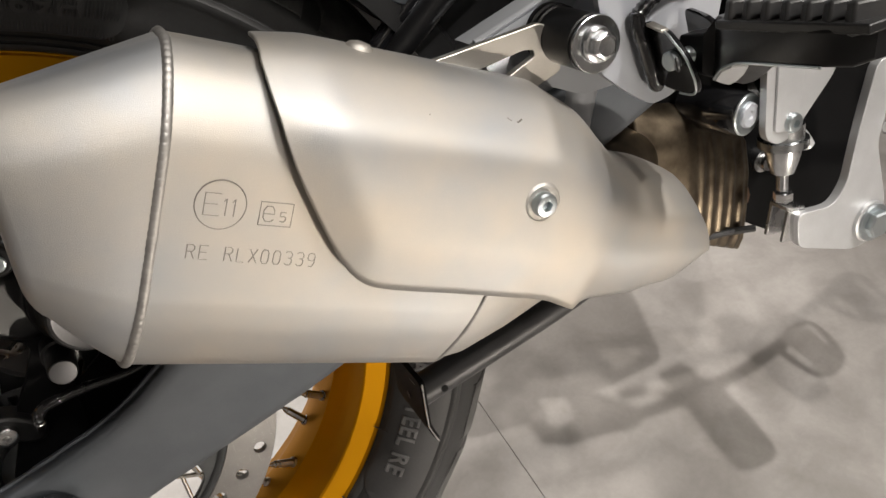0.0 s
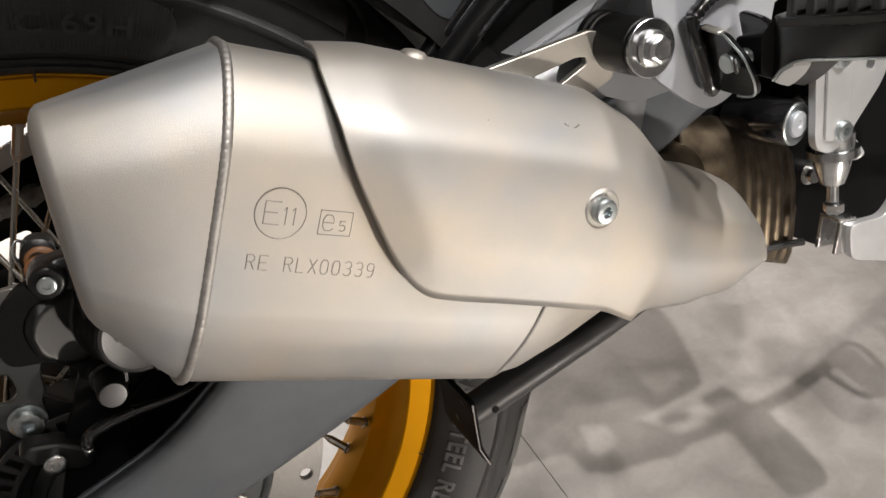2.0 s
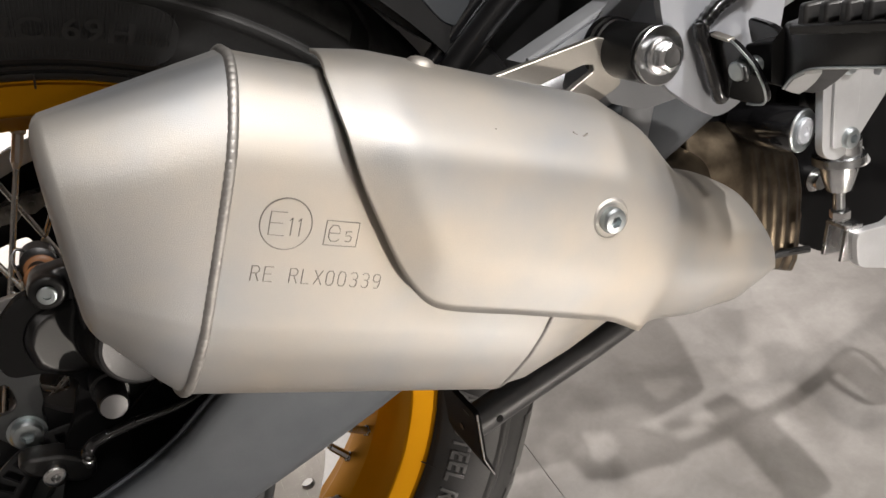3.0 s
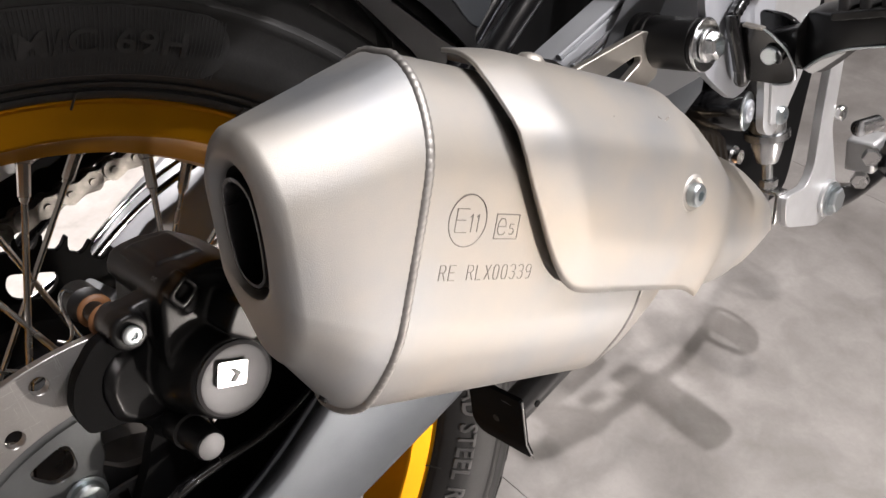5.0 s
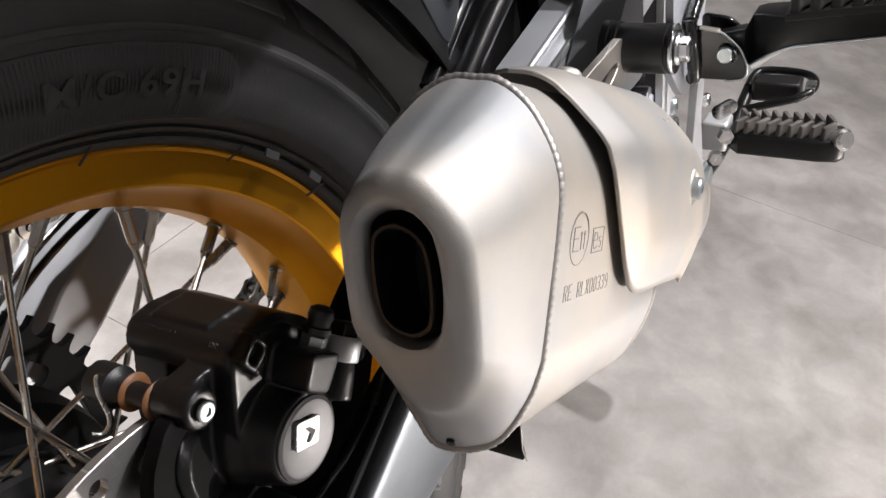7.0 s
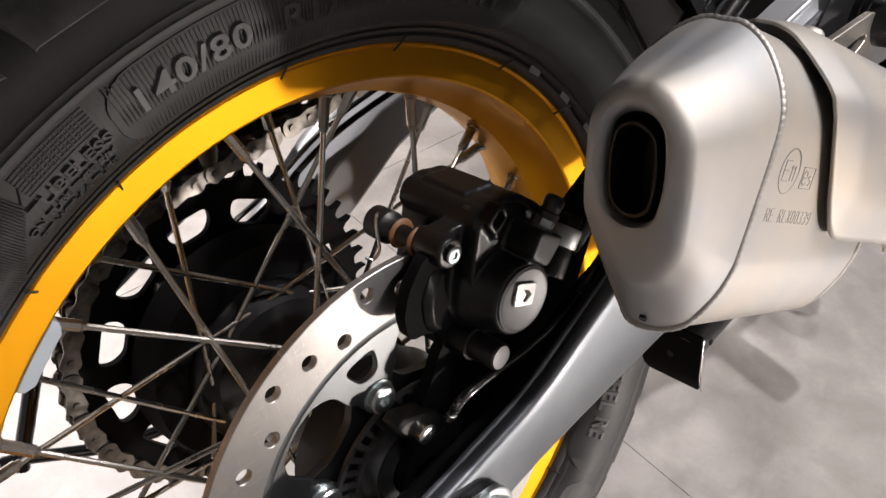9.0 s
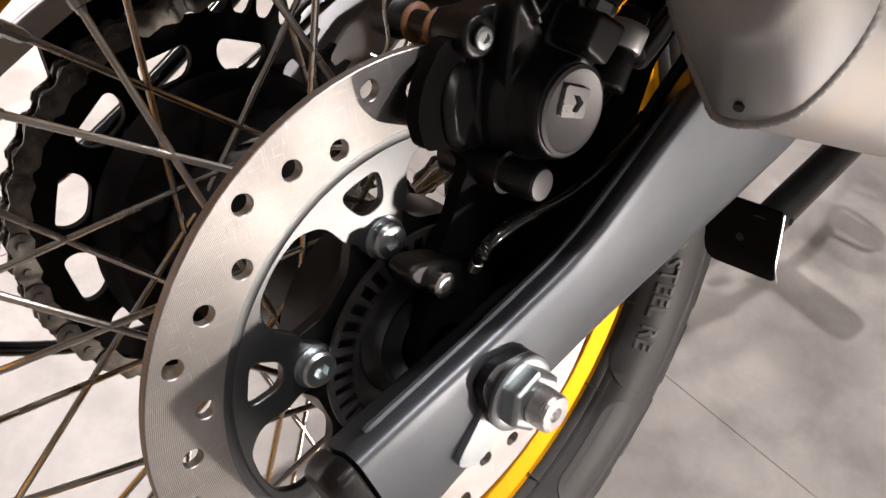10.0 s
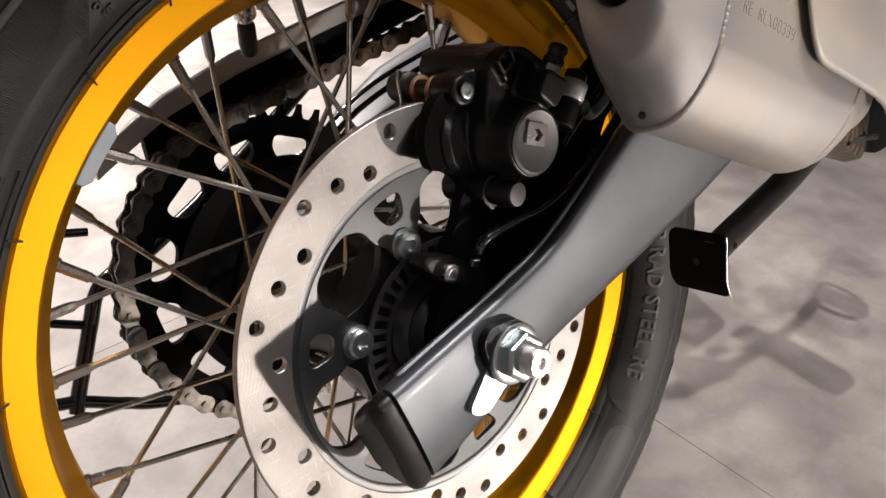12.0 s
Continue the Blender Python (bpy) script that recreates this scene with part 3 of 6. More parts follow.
def build_disc():
    bm = bmesh.new()
    plate(bm, ring(0, 0, 0.1352, 128), [ring(0, 0, 0.1035, 96)] + [disc_hole(k) for k in range(36)], -0.0868, -0.0820)
    disc = part("brake_disc", bm, DISC, motorcycle, "drilled steel brake disc with scratched face", 30, 0.0004, 1)
    bm = bmesh.new()
    # a thin ring with six arms that reach inwards to their bolts, a window in each
    inner, windows, lugs = [], [], []
    for k in range(6):
        a = radians(103.4 + 60 * k)
        at = lambda da, r: (r * math.cos(a + radians(da)), r * math.sin(a + radians(da)))
        inner += [at(da, r) for da, r in ((-21, 0.0955), (-15, 0.0880), (-13.8, 0.0735), (-10.5, 0.0680), (-9.5, 0.0570), (0, 0.0500), (9.5, 0.0570), (10.5, 0.0680), (13.8, 0.0735), (15, 0.0880), (21, 0.0955), (30, 0.0965))]
        windows.append(rounded([at(da, r) for da, r in ((-6.0, 0.0925), (7.5, 0.0925), (4.0, 0.0765), (-4.5, 0.0765))], 0.006, 4))
        lugs += [at(da, r) for da, r in ((-20, 0.0585), (-10, 0.0700), (-5, 0.0730), (5, 0.0730), (10, 0.0700), (20, 0.0585))]
    plate(bm, ring(0, 0, 0.1042, 96), windows + [rounded(inner, 0.005, 3)], -0.0850, -0.0812)
    part("carrier", bm, CARRIER, disc, "zinc-grey spider of the disc", 30, 0.0007, 2)
    bm = bmesh.new()
    lathe(bm, [(0.0985, -0.0853), (0.1000, -0.0861), (0.1038, -0.0861), (0.1040, -0.0850)], 96)
    part("step_ring", bm, CARRIER, disc)
    bm = bmesh.new()
    plate(bm, rounded(lugs, 0.004, 3), [ring(0, 0, 0.034, 32)], -0.0808, -0.0750)
    part("hub_flange", bm, CAST, disc, "black lobed hub flange that carries the disc", 30, 0.0008, 2)
    for k in range(6):
        a = radians(103.4 + 60 * k)
        x, z = 0.0612 * math.cos(a), 0.0612 * math.sin(a)
        bm = bmesh.new()
        turned(bm, (x, -0.084, z), (x, -0.1, z), [(0, 0.0100), (0.0016, 0.0100), (0.0017, 0.0080)], 28)
        socket_bolt(bm, (x, -0.0855, z), 0.0083, 0.0052)
        part("disc_bolt", bm, ZINC, disc, "zinc-plated button-head bolt", 30)
    bm = bmesh.new()
    holes = []
    for k in range(40):
        a0 = 2 * math.pi * k / 40
        holes.append([(r * math.cos(a0 + d), r * math.sin(a0 + d)) for r, d in ((0.0445, 0.052), (0.0540, 0.048), (0.0540, -0.048), (0.0445, -0.052))])
    plate(bm, ring(0, 0, 0.0568, 120), holes + [ring(0, 0, 0.0415, 60)], -0.0895, -0.0875)
    part("abs_ring", bm, RING, disc, "black slotted sensor ring", 30)
    bm = bmesh.new()
    lathe(bm, [(0.0100, -0.094), (0.0150, -0.094), (0.0160, -0.0925), (0.0160, -0.080)], 48)
    part("axle_spacer", bm, BLACK, disc)
    bm = bmesh.new()
    lathe(bm, [(0.0170, -0.0900), (0.0180, -0.0905), (0.0190, -0.0895), (0.0255, -0.0875), (0.0262, -0.0885), (0.0282, -0.0885), (0.0290, -0.0870), (0.0335, -0.080)], 64)
    part("bearing_seal", bm, CARRIER, disc, "steel bearing seal ring")


build_disc()

# ---- silencer: u runs ahead and down along its axis, v square to it ----
MU = radians(26.0)
MU_Y, MU_V = -0.186, 0.2015


def mu(u, y, v):
    """A point of the silencer in the motorcycle's frame."""
    return Vector((u * math.cos(MU) + v * math.sin(MU), y, -u * math.sin(MU) + v * math.cos(MU)))


HALF = [(0, 0.0705), (0.010, 0.0700), (0.0215, 0.0632), (0.0300, 0.0535), (0.0355, 0.0440), (0.0385, 0.0340), (0.0394, 0.0180), (0.0395, 0.0000), (0.0394, -0.0230), (0.0388, -0.0320), (0.0352, -0.0455), (0.0262, -0.0625), (0.0140, -0.0700), (0, -0.0715)]


# the inner side has the same top and a flat slant below, clear of the wheel
INNER = HALF[1:8] + [(0.0392, -0.0180), (0.0372, -0.0300), (0.0275, -0.0440), (0.0150, -0.0575), (0.0080, -0.0648)]


def mu_loop(ky=1.0, kv=1.0, cy=MU_Y, cv=MU_V, grow=0.0):
    """The silencer's section as points (y, v): outer side first, then back up the inner side."""
    pts = [(d * ky, e * kv) for d, e in HALF] + [(-d * ky, e * kv) for d, e in reversed(INNER)]
    out = []
    for p in smooth_path([(a, b, 0) for a, b in pts], 5, True):
        q = Vector((p.x, p.y))
        if grow:
            q += q.normalized() * grow
        out.append((cy - q.x, cv + q.y))
    return out


def face_u(v):
    return -0.0395 - (v - 0.197) * 0.36


def oval(ry, rv, cy, cv, n):
    """An upright slot shape with round ends, n points in the order of mu_loop."""
    out = []
    for i in range(n):
        t = 2 * math.pi * i / n
        s, c = math.sin(t), math.cos(t)
        out.append((cy - ry * s, cv + math.copysign(max(0, rv - ry), c) * min(1, abs(c) * 1.9) + ry * c))
    return out


def build_silencer():
    bm = bmesh.new()
    n = len(mu_loop())
    rows = []
    for u, k in ((0.0115, 1.0), (0.06, 1.0), (0.11, 1.0), (0.160, 1.0), (0.176, 0.985), (0.190, 0.93), (0.212, 0.74), (0.235, 0.50), (0.250, 0.42)):
        rows.append([mu(u + (0.25 * (v - MU_V) if k < 1 else 0) * (1 if v < MU_V else 0.2), y, v) for y, v in mu_loop(k, k)])
    grid_skin(bm, rows, True, False, True)
    body = part("silencer", bm, BLASTED, motorcycle, "bead-blasted steel silencer body with stamped approval marks", 40)

    bm = bmesh.new()
    cy, cv = -0.1945, 0.197
    a, w = mu_loop(0.66, 0.60, cy, cv), mu_loop()
    rows = []
    for k in range(7):
        t = k / 6
        bulge = 0.0022 * math.sin(math.pi * t)
        row = []
        for (ya, va), (yw, vw) in zip(a, w):
            y, v = ya + (yw - ya) * t, va + (vw - va) * t
            y += math.copysign(bulge, y - MU_Y) if abs(y - MU_Y) > 0.012 else 0
            row.append(mu((face_u(va) + 0.005) * (1 - t) + 0.0115 * t, y, v))
        rows.append(row)
    head = []
    for inset, back in ((0.0085, -0.0012), (0.0055, -0.0002), (0.0028, 0.0014), (0.0008, 0.0034)):
        row = []
        for ya, va in a:
            q = Vector((ya - cy, va - cv))
            q -= q.normalized() * inset
            row.append(mu(face_u(cv + q.y) + back, cy + q.x, cv + q.y))
        head.append(row)
    o = oval(0.0158, 0.0245, -0.1940, 0.2035, n)
    o2 = oval(0.0140, 0.0228, -0.1940, 0.2035, n)
    deep = [[mu(face_u(v) + d, y, v) for y, v in loop] for loop, d in ((o2, 0.030), (o2, 0.004), (o, -0.0006), (oval(0.0172, 0.0260, -0.1940, 0.2033, n), -0.0016))]
    grid_skin(bm, deep + head + rows, True, True, False)
    part("end_cap", bm, BLASTED_CAP, body, "bead-blasted end cap with an oval outlet", 50)

    bm = bmesh.new()
    rows = [[mu(face_u(v) + d, y, v) for y, v in oval(r, s, -0.1940, 0.2025, 48)] for r, s, d in ((0.0118, 0.0195, 0.035), (0.0118, 0.0195, 0.0015), (0.0114, 0.0191, 0.0005), (0.0102, 0.0179, 0.0005), (0.0098, 0.0175, 0.0015), (0.0098, 0.0175, 0.028))]
    grid_skin(bm, rows, True, False, True)
    part("outlet_pipe", bm, PIPE_BLACK, body, "dark oval outlet pipe", 50)
    bm = bmesh.new()
    rows = [[mu(face_u(v) + d, y, v) for y, v in oval(r, s, -0.1940, 0.2033, 48)] for r, s, d in ((0.0139, 0.0227, 0.004), (0.0139, 0.0227, 0.026), (0.0002, 0.0003, 0.027))]
    grid_skin(bm, rows)
    part("outlet_recess", bm, SOOT_HOLE_BLACK, body)

    def bead(name, u, k, r, waves, slant=0.0):
        bm = bmesh.new()
        loop = smooth_path([mu(u + slant * (v - MU_V), y, v) for y, v in mu_loop(k, k, grow=-0.0008)], 11, True)
        fish_scale(bm, loop, r, waves)
        part(name, bm, WELD, body, "rippled weld bead round the can", 60)

    bead("weld_bead", 0.0115, 1.0, 0.0022, 108)
    bead("front_weld_bead", 0.1745, 0.99, 0.0015, 146, 0.22)

    # drain hole under the end cap: a plug, the hole's shade as its black
    bm = bmesh.new()
    rod(bm, mu(0.0024, -0.1962, 0.1354), mu(0.0067, -0.1950, 0.1410), 0.0019, 18)
    part("drain_hole", bm, SOOT_HOLE_BLACK, body)

    # stamped approval marks on the flat side, groove shade put into their darker metal
    face = MU_Y - 0.0395
    stamp = Matrix(((math.cos(MU), 0, 0, 0), (0, 0, 1, 0), (-math.sin(MU), 0, 0, 0), (0, 0, 0, 1)))

    def at_uv(x, z):
        return x * math.cos(MU) - z * math.sin(MU), x * math.sin(MU) + z * math.cos(MU)

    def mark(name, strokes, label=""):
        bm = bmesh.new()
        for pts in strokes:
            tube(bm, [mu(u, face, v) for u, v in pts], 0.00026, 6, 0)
        part(name, bm, GROOVE_SCUFF, body, label)

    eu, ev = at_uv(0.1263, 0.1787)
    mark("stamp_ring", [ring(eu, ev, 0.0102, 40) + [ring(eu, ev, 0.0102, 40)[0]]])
    glyph = {
        "E": [((0.9, 1), (0, 1), (0, 0), (0.9, 0)), ((0, 0.52), (0.75, 0.52))],
        "R": [((0, 0), (0, 1), (0.6, 1), (0.82, 0.86), (0.82, 0.66), (0.6, 0.52), (0, 0.52)), ((0.45, 0.52), (0.85, 0))],
        "L": [((0, 1), (0, 0), (0.8, 0))],
        "X": [((0, 0), (0.85, 1)), ((0, 1), (0.85, 0))],
        "0": [((0.2, 0), (0, 0.2), (0, 0.8), (0.2, 1), (0.6, 1), (0.8, 0.8), (0.8, 0.2), (0.6, 0), (0.2, 0))],
        "3": [((0, 0.9), (0.2, 1), (0.6, 1), (0.8, 0.82), (0.8, 0.65), (0.6, 0.53), (0.3, 0.53)), ((0.6, 0.53), (0.8, 0.4), (0.8, 0.18), (0.6, 0), (0.2, 0), (0, 0.12))],
        "9": [((0.8, 0.6), (0.6, 0.45), (0.2, 0.45), (0, 0.6), (0, 0.85), (0.2, 1), (0.6, 1), (0.8, 0.85), (0.8, 0.3), (0.6, 0), (0.15, 0))],
        "1": [((0.1, 0.8), (0.4, 1), (0.4, 0))],
        "5": [((0.75, 1), (0.05, 1), (0.0, 0.55), (0.55, 0.6), (0.78, 0.45), (0.78, 0.2), (0.55, 0), (0, 0.05))],
        "e": [((0.02, 0.5), (0.8, 0.5), (0.78, 0.75), (0.6, 0.98), (0.2, 0.98), (0, 0.7), (0, 0.25), (0.2, 0), (0.6, 0), (0.8, 0.15))],
    }

    def line(name, body_text, u, v, size, step, wide=0.75, du=1.0, dv=0.0):
        strokes = []
        for i, ch in enumerate(body_text):
            for s in glyph.get(ch, ()):
                strokes.append([(u + i * step * du + x * size * wide, v + i * step * dv + (z - 0.5) * size) for x, z in s])
        mark(name, strokes)

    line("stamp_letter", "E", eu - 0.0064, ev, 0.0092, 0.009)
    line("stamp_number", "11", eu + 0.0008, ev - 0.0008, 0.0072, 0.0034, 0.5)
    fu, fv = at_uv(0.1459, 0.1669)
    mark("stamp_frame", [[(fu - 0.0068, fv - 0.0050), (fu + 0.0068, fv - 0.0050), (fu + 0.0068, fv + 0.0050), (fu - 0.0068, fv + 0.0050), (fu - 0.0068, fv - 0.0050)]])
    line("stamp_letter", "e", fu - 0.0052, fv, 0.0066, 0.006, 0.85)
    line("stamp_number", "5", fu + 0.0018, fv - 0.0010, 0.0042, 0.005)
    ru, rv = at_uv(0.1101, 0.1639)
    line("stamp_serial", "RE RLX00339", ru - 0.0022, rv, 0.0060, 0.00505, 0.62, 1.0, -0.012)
    return body


silencer = build_silencer()
SHIELD = [(-0.024, 0.0755), (-0.010, 0.0800), (0.0, 0.0810), (0.010, 0.0802), (0.0200, 0.0765), (0.0300, 0.0695), (0.0400, 0.0605), (0.0460, 0.0535), (0.0486, 0.0460), (0.0500, 0.0320), (0.0506, 0.0100), (0.0508, -0.0100), (0.0508, -0.0300), (0.0505, -0.0600)]


def shape(table, u):
    """Smoothly read a table of (u, value)."""
    if u <= table[0][0]:
        return table[0][1]
    for i in range(len(table) - 1):
        (a, fa), (b, fb) = table[i], table[i + 1]
        if u <= b:
            m0 = (fb - (table[i - 1][1] if i else fa)) / (b - (table[i - 1][0] if i else a))
            m1 = ((table[i + 2][1] if i + 2 < len(table) else fb) - fa) / ((table[i + 2][0] if i + 2 < len(table) else b) - a)
            t, h = (u - a) / (b - a), b - a
            return (2 * t ** 3 - 3 * t * t + 1) * fa + (t ** 3 - 2 * t * t + t) * h * m0 + (-2 * t ** 3 + 3 * t * t) * fb + (t ** 3 - t * t) * h * m1
    return table[-1][1]


def build_shield():
    low = [(0.046, 0.2760), (0.0500, 0.2620), (0.0587, 0.2408), (0.0732, 0.2173), (0.0874, 0.1979), (0.1000, 0.1880), (0.1130, 0.1855), (0.150, 0.1848), (0.200, 0.1825), (0.2210, 0.1770), (0.2245, 0.1758), (0.2275, 0.1790), (0.2340, 0.1808), (0.2450, 0.1815), (0.2650, 0.1840), (0.2800, 0.1885)] + [(0.2850 + 0.0300 * math.sin(i * math.pi / 16), 0.2130 - 0.0230 * math.cos(i * math.pi / 16)) for i in range(1, 9)]
    top = [(0.04, 0.2823), (0.180, 0.2823), (0.200, 0.2775), (0.2134, 0.2730), (0.2290, 0.2632), (0.2430, 0.2550), (0.2560, 0.2530), (0.2700, 0.2530), (0.2800, 0.2515)] + [(0.2850 + 0.0300 * math.sin(i * math.pi / 16), 0.2130 + 0.0370 * math.cos(i * math.pi / 16)) for i in range(1, 9)]
    out = [(0.04, 0.0505), (0.185, 0.0505), (0.206, 0.0503), (0.218, 0.0494), (0.232, 0.0478), (0.245, 0.0460), (0.275, 0.0424), (0.300, 0.0375), (0.315, 0.0335)]
    path = smooth_path([(d, e, 0) for d, e in SHIELD], 10)

    def rear(v):
        """Where the rear edge lies at height v."""
        for (ua, va), (ub, vb) in zip(low, low[1:8]):
            if v >= vb:
                return ua + (ub - ua) * (v - va) / (vb - va) if v < va else ua
        return low[7][0] - 0.02
    stations = [0.046 + 0.006 * (i / 8) ** 1.0 for i in range(8)] + [0.053 + i * 0.004 for i in range(59)] + [0.2895, 0.2940, 0.2985, 0.3025, 0.3060, 0.3090, 0.3115, 0.3132, 0.3143, 0.3148, 0.3150]
    bm = bmesh.new()
    rows, m = [], 40
    for u in stations:
        vl, vt, ko = shape(low, u), shape(top, u), shape(out, u) / 0.0505
        front = max(0.0, (u - 0.185) / 0.12)
        cut = (min(vl, 0.2775) - MU_V) if front == 0 else -0.0170
        pts = []
        for p, q in zip(path, path[1:]):
            pts.append(p)
            if q.y < cut and q.x > 0:
                t = (p.y - cut) / (p.y - q.y)
                pts.append(p + (q - p) * t)
                break
        if u < 0.07:
            keep = max(0.0, (0.07 - u) / 0.024)
            pts = [p for p in pts if p.x > -0.024 + 0.020 * keep] or pts[-2:]
        length = [0.0]
        for p, q in zip(pts, pts[1:]):
            length.append(length[-1] + (q - p).length)
        row, j = [], 0
        for i in range(m):
            s = length[-1] * i / (m - 1)
            while j < len(pts) - 2 and length[j + 1] < s:
                j += 1
            t = (s - length[j]) / max(1e-9, length[j + 1] - length[j])
            p = pts[j] + (pts[j + 1] - pts[j]) * min(1, t)
            d, e = p.x, p.y
            if front:
                e = vl + (e + 0.0170) / (0.0808 + 0.0170) * (vt - vl) - MU_V
                d = d * ko
                low_part = max(0.0, 1 - (MU_V + e - vl) / max(1e-6, 0.42 * (vt - vl)))
                d *= 1 - 0.26 * min(1.0, front * 2.2) * low_part ** 1.6
            # the border is bent in towards the can, with a soft crease
            near = min(u - rear(MU_V + e), 0.95 * (MU_V + e - vl) if u < 0.235 else 1.0) / 0.0225
            edge = 1 - near if near < 0.8 else 0.5 * max(0.0, 1.2 - near) ** 2 / 0.4
            fade = 1.0 if u < 0.19 else max(0.0, 1 - (u - 0.19) / 0.03)
            edge = min(1.0, max(0.0, edge)) * fade
            row.append(mu(u, MU_Y - d * (1 - 0.105 * edge), MU_V + e - 0.0036 * edge * max(0.0, e / 0.08)))
        rows.append(row)
    grid_skin(bm, rows, False)
    ob = part("heat_shield", bm, BLASTED, silencer, "bead-blasted steel heat shield screwed over the can", 50)
    md = ob.modifiers.new("sheet", "SOLIDIFY")
    md.thickness, md.offset = 0.0018, -1
    bm = bmesh.new()
    p, d = mu(0.1785, -0.2364, 0.2341), Vector((0, -1, 0))
    turned(bm, p + d * -0.0012, p + d, [(0, 0.0100), (0.0007, 0.0096), (0.0013, 0.0086), (0.0010, 0.0078), (0.0002, 0.0070)], 36)
    part("shield_dimple", bm, BLASTED, silencer, "", 50)
    bm = bmesh.new()
    socket_bolt(bm, p + d * -0.0005, 0.0060, 0.0046)
    part("shield_screw", bm, ZINC, silencer, "zinc-plated socket screw", 30)
    for k, (ua, va, ub, vb, d) in enumerate(((0.1579, 0.2677, 0.1600, 0.2668, 0.0338), (0.1626, 0.2662, 0.1648, 0.2684, 0.0345), (0.1688, 0.2601, 0.1697, 0.2583, 0.0410), (0.1166, 0.2642, 0.1178, 0.2617, 0.0375), (0.0805, 0.2563, 0.0835, 0.2550, 0.0425))):
        bm = bmesh.new()
        tube(bm, [mu(ua, MU_Y - d - 0.0002, va), mu((ua + ub) / 2, MU_Y - d - 0.0006, (va + vb) / 2 - 0.0004), mu(ub, MU_Y - d - 0.0010, vb)], 0.00045, 6, 4)
        part("scuff", bm, GROOVE_SCUFF, silencer, "dull scuff")
    bm = bmesh.new()
    turned(bm, mu(0.0925, -0.1910, 0.2812), mu(0.0925, -0.1912, 0.2912), [(0, 0.0066), (0.0012, 0.0064), (0.0030, 0.0045), (0.0036, 0.0020)], 24)
    part("shield_rivet", bm, BLASTED, silencer, "blasted rivet head", 60)


build_shield()

# ---- right swinging arm ----
ARM_TOP = [(-0.075, 0.0060), (-0.03, 0.0165), (0.02, 0.0285), (0.06, 0.0420), (0.10, 0.0680), (0.132, 0.0910), (0.18, 0.1120), (0.26, 0.1340), (0.42, 0.1600)]
ARM_LOW = [(-0.075, -0.0530), (-0.0565, -0.0480), (0.021, -0.0200), (0.089, 0.0005), (0.148, 0.0225), (0.201, 0.0475), (0.26, 0.0720), (0.33, 0.0985), (0.37, 0.1180), (0.42, 0.1300)]


def arm_loop(x, lean=0.30, grow=0.0):
    t, b = shape(ARM_TOP, x), shape(ARM_LOW, x)
    base = [(-0.1280, b - 0.004), (-0.1320, b - 0.001), (-0.1345, b + 0.005), (-0.1378, (t + b) / 2), (-0.1391, t - 0.0050), (-0.1390, t + 0.0005), (-0.1383, t + 0.0034), (-0.1364, t + 0.0047), (-0.1335, t + 0.0046), (-0.1285, t + 0.0034), (-0.1240, t - 0.0005), (-0.1150, t - 0.0080), (-0.1050, t - 0.0140), (-0.0985, t - 0.0200), (-0.0975, b + 0.004), (-0.1030, b - 0.005)]
    mid = (t + b) / 2
    return [Vector((x - lean * (z - mid), y - 0.60 * max(0.0, x - 0.01) ** 2 if x < 0.2 else y - 0.0217, z)) for y, z in base]


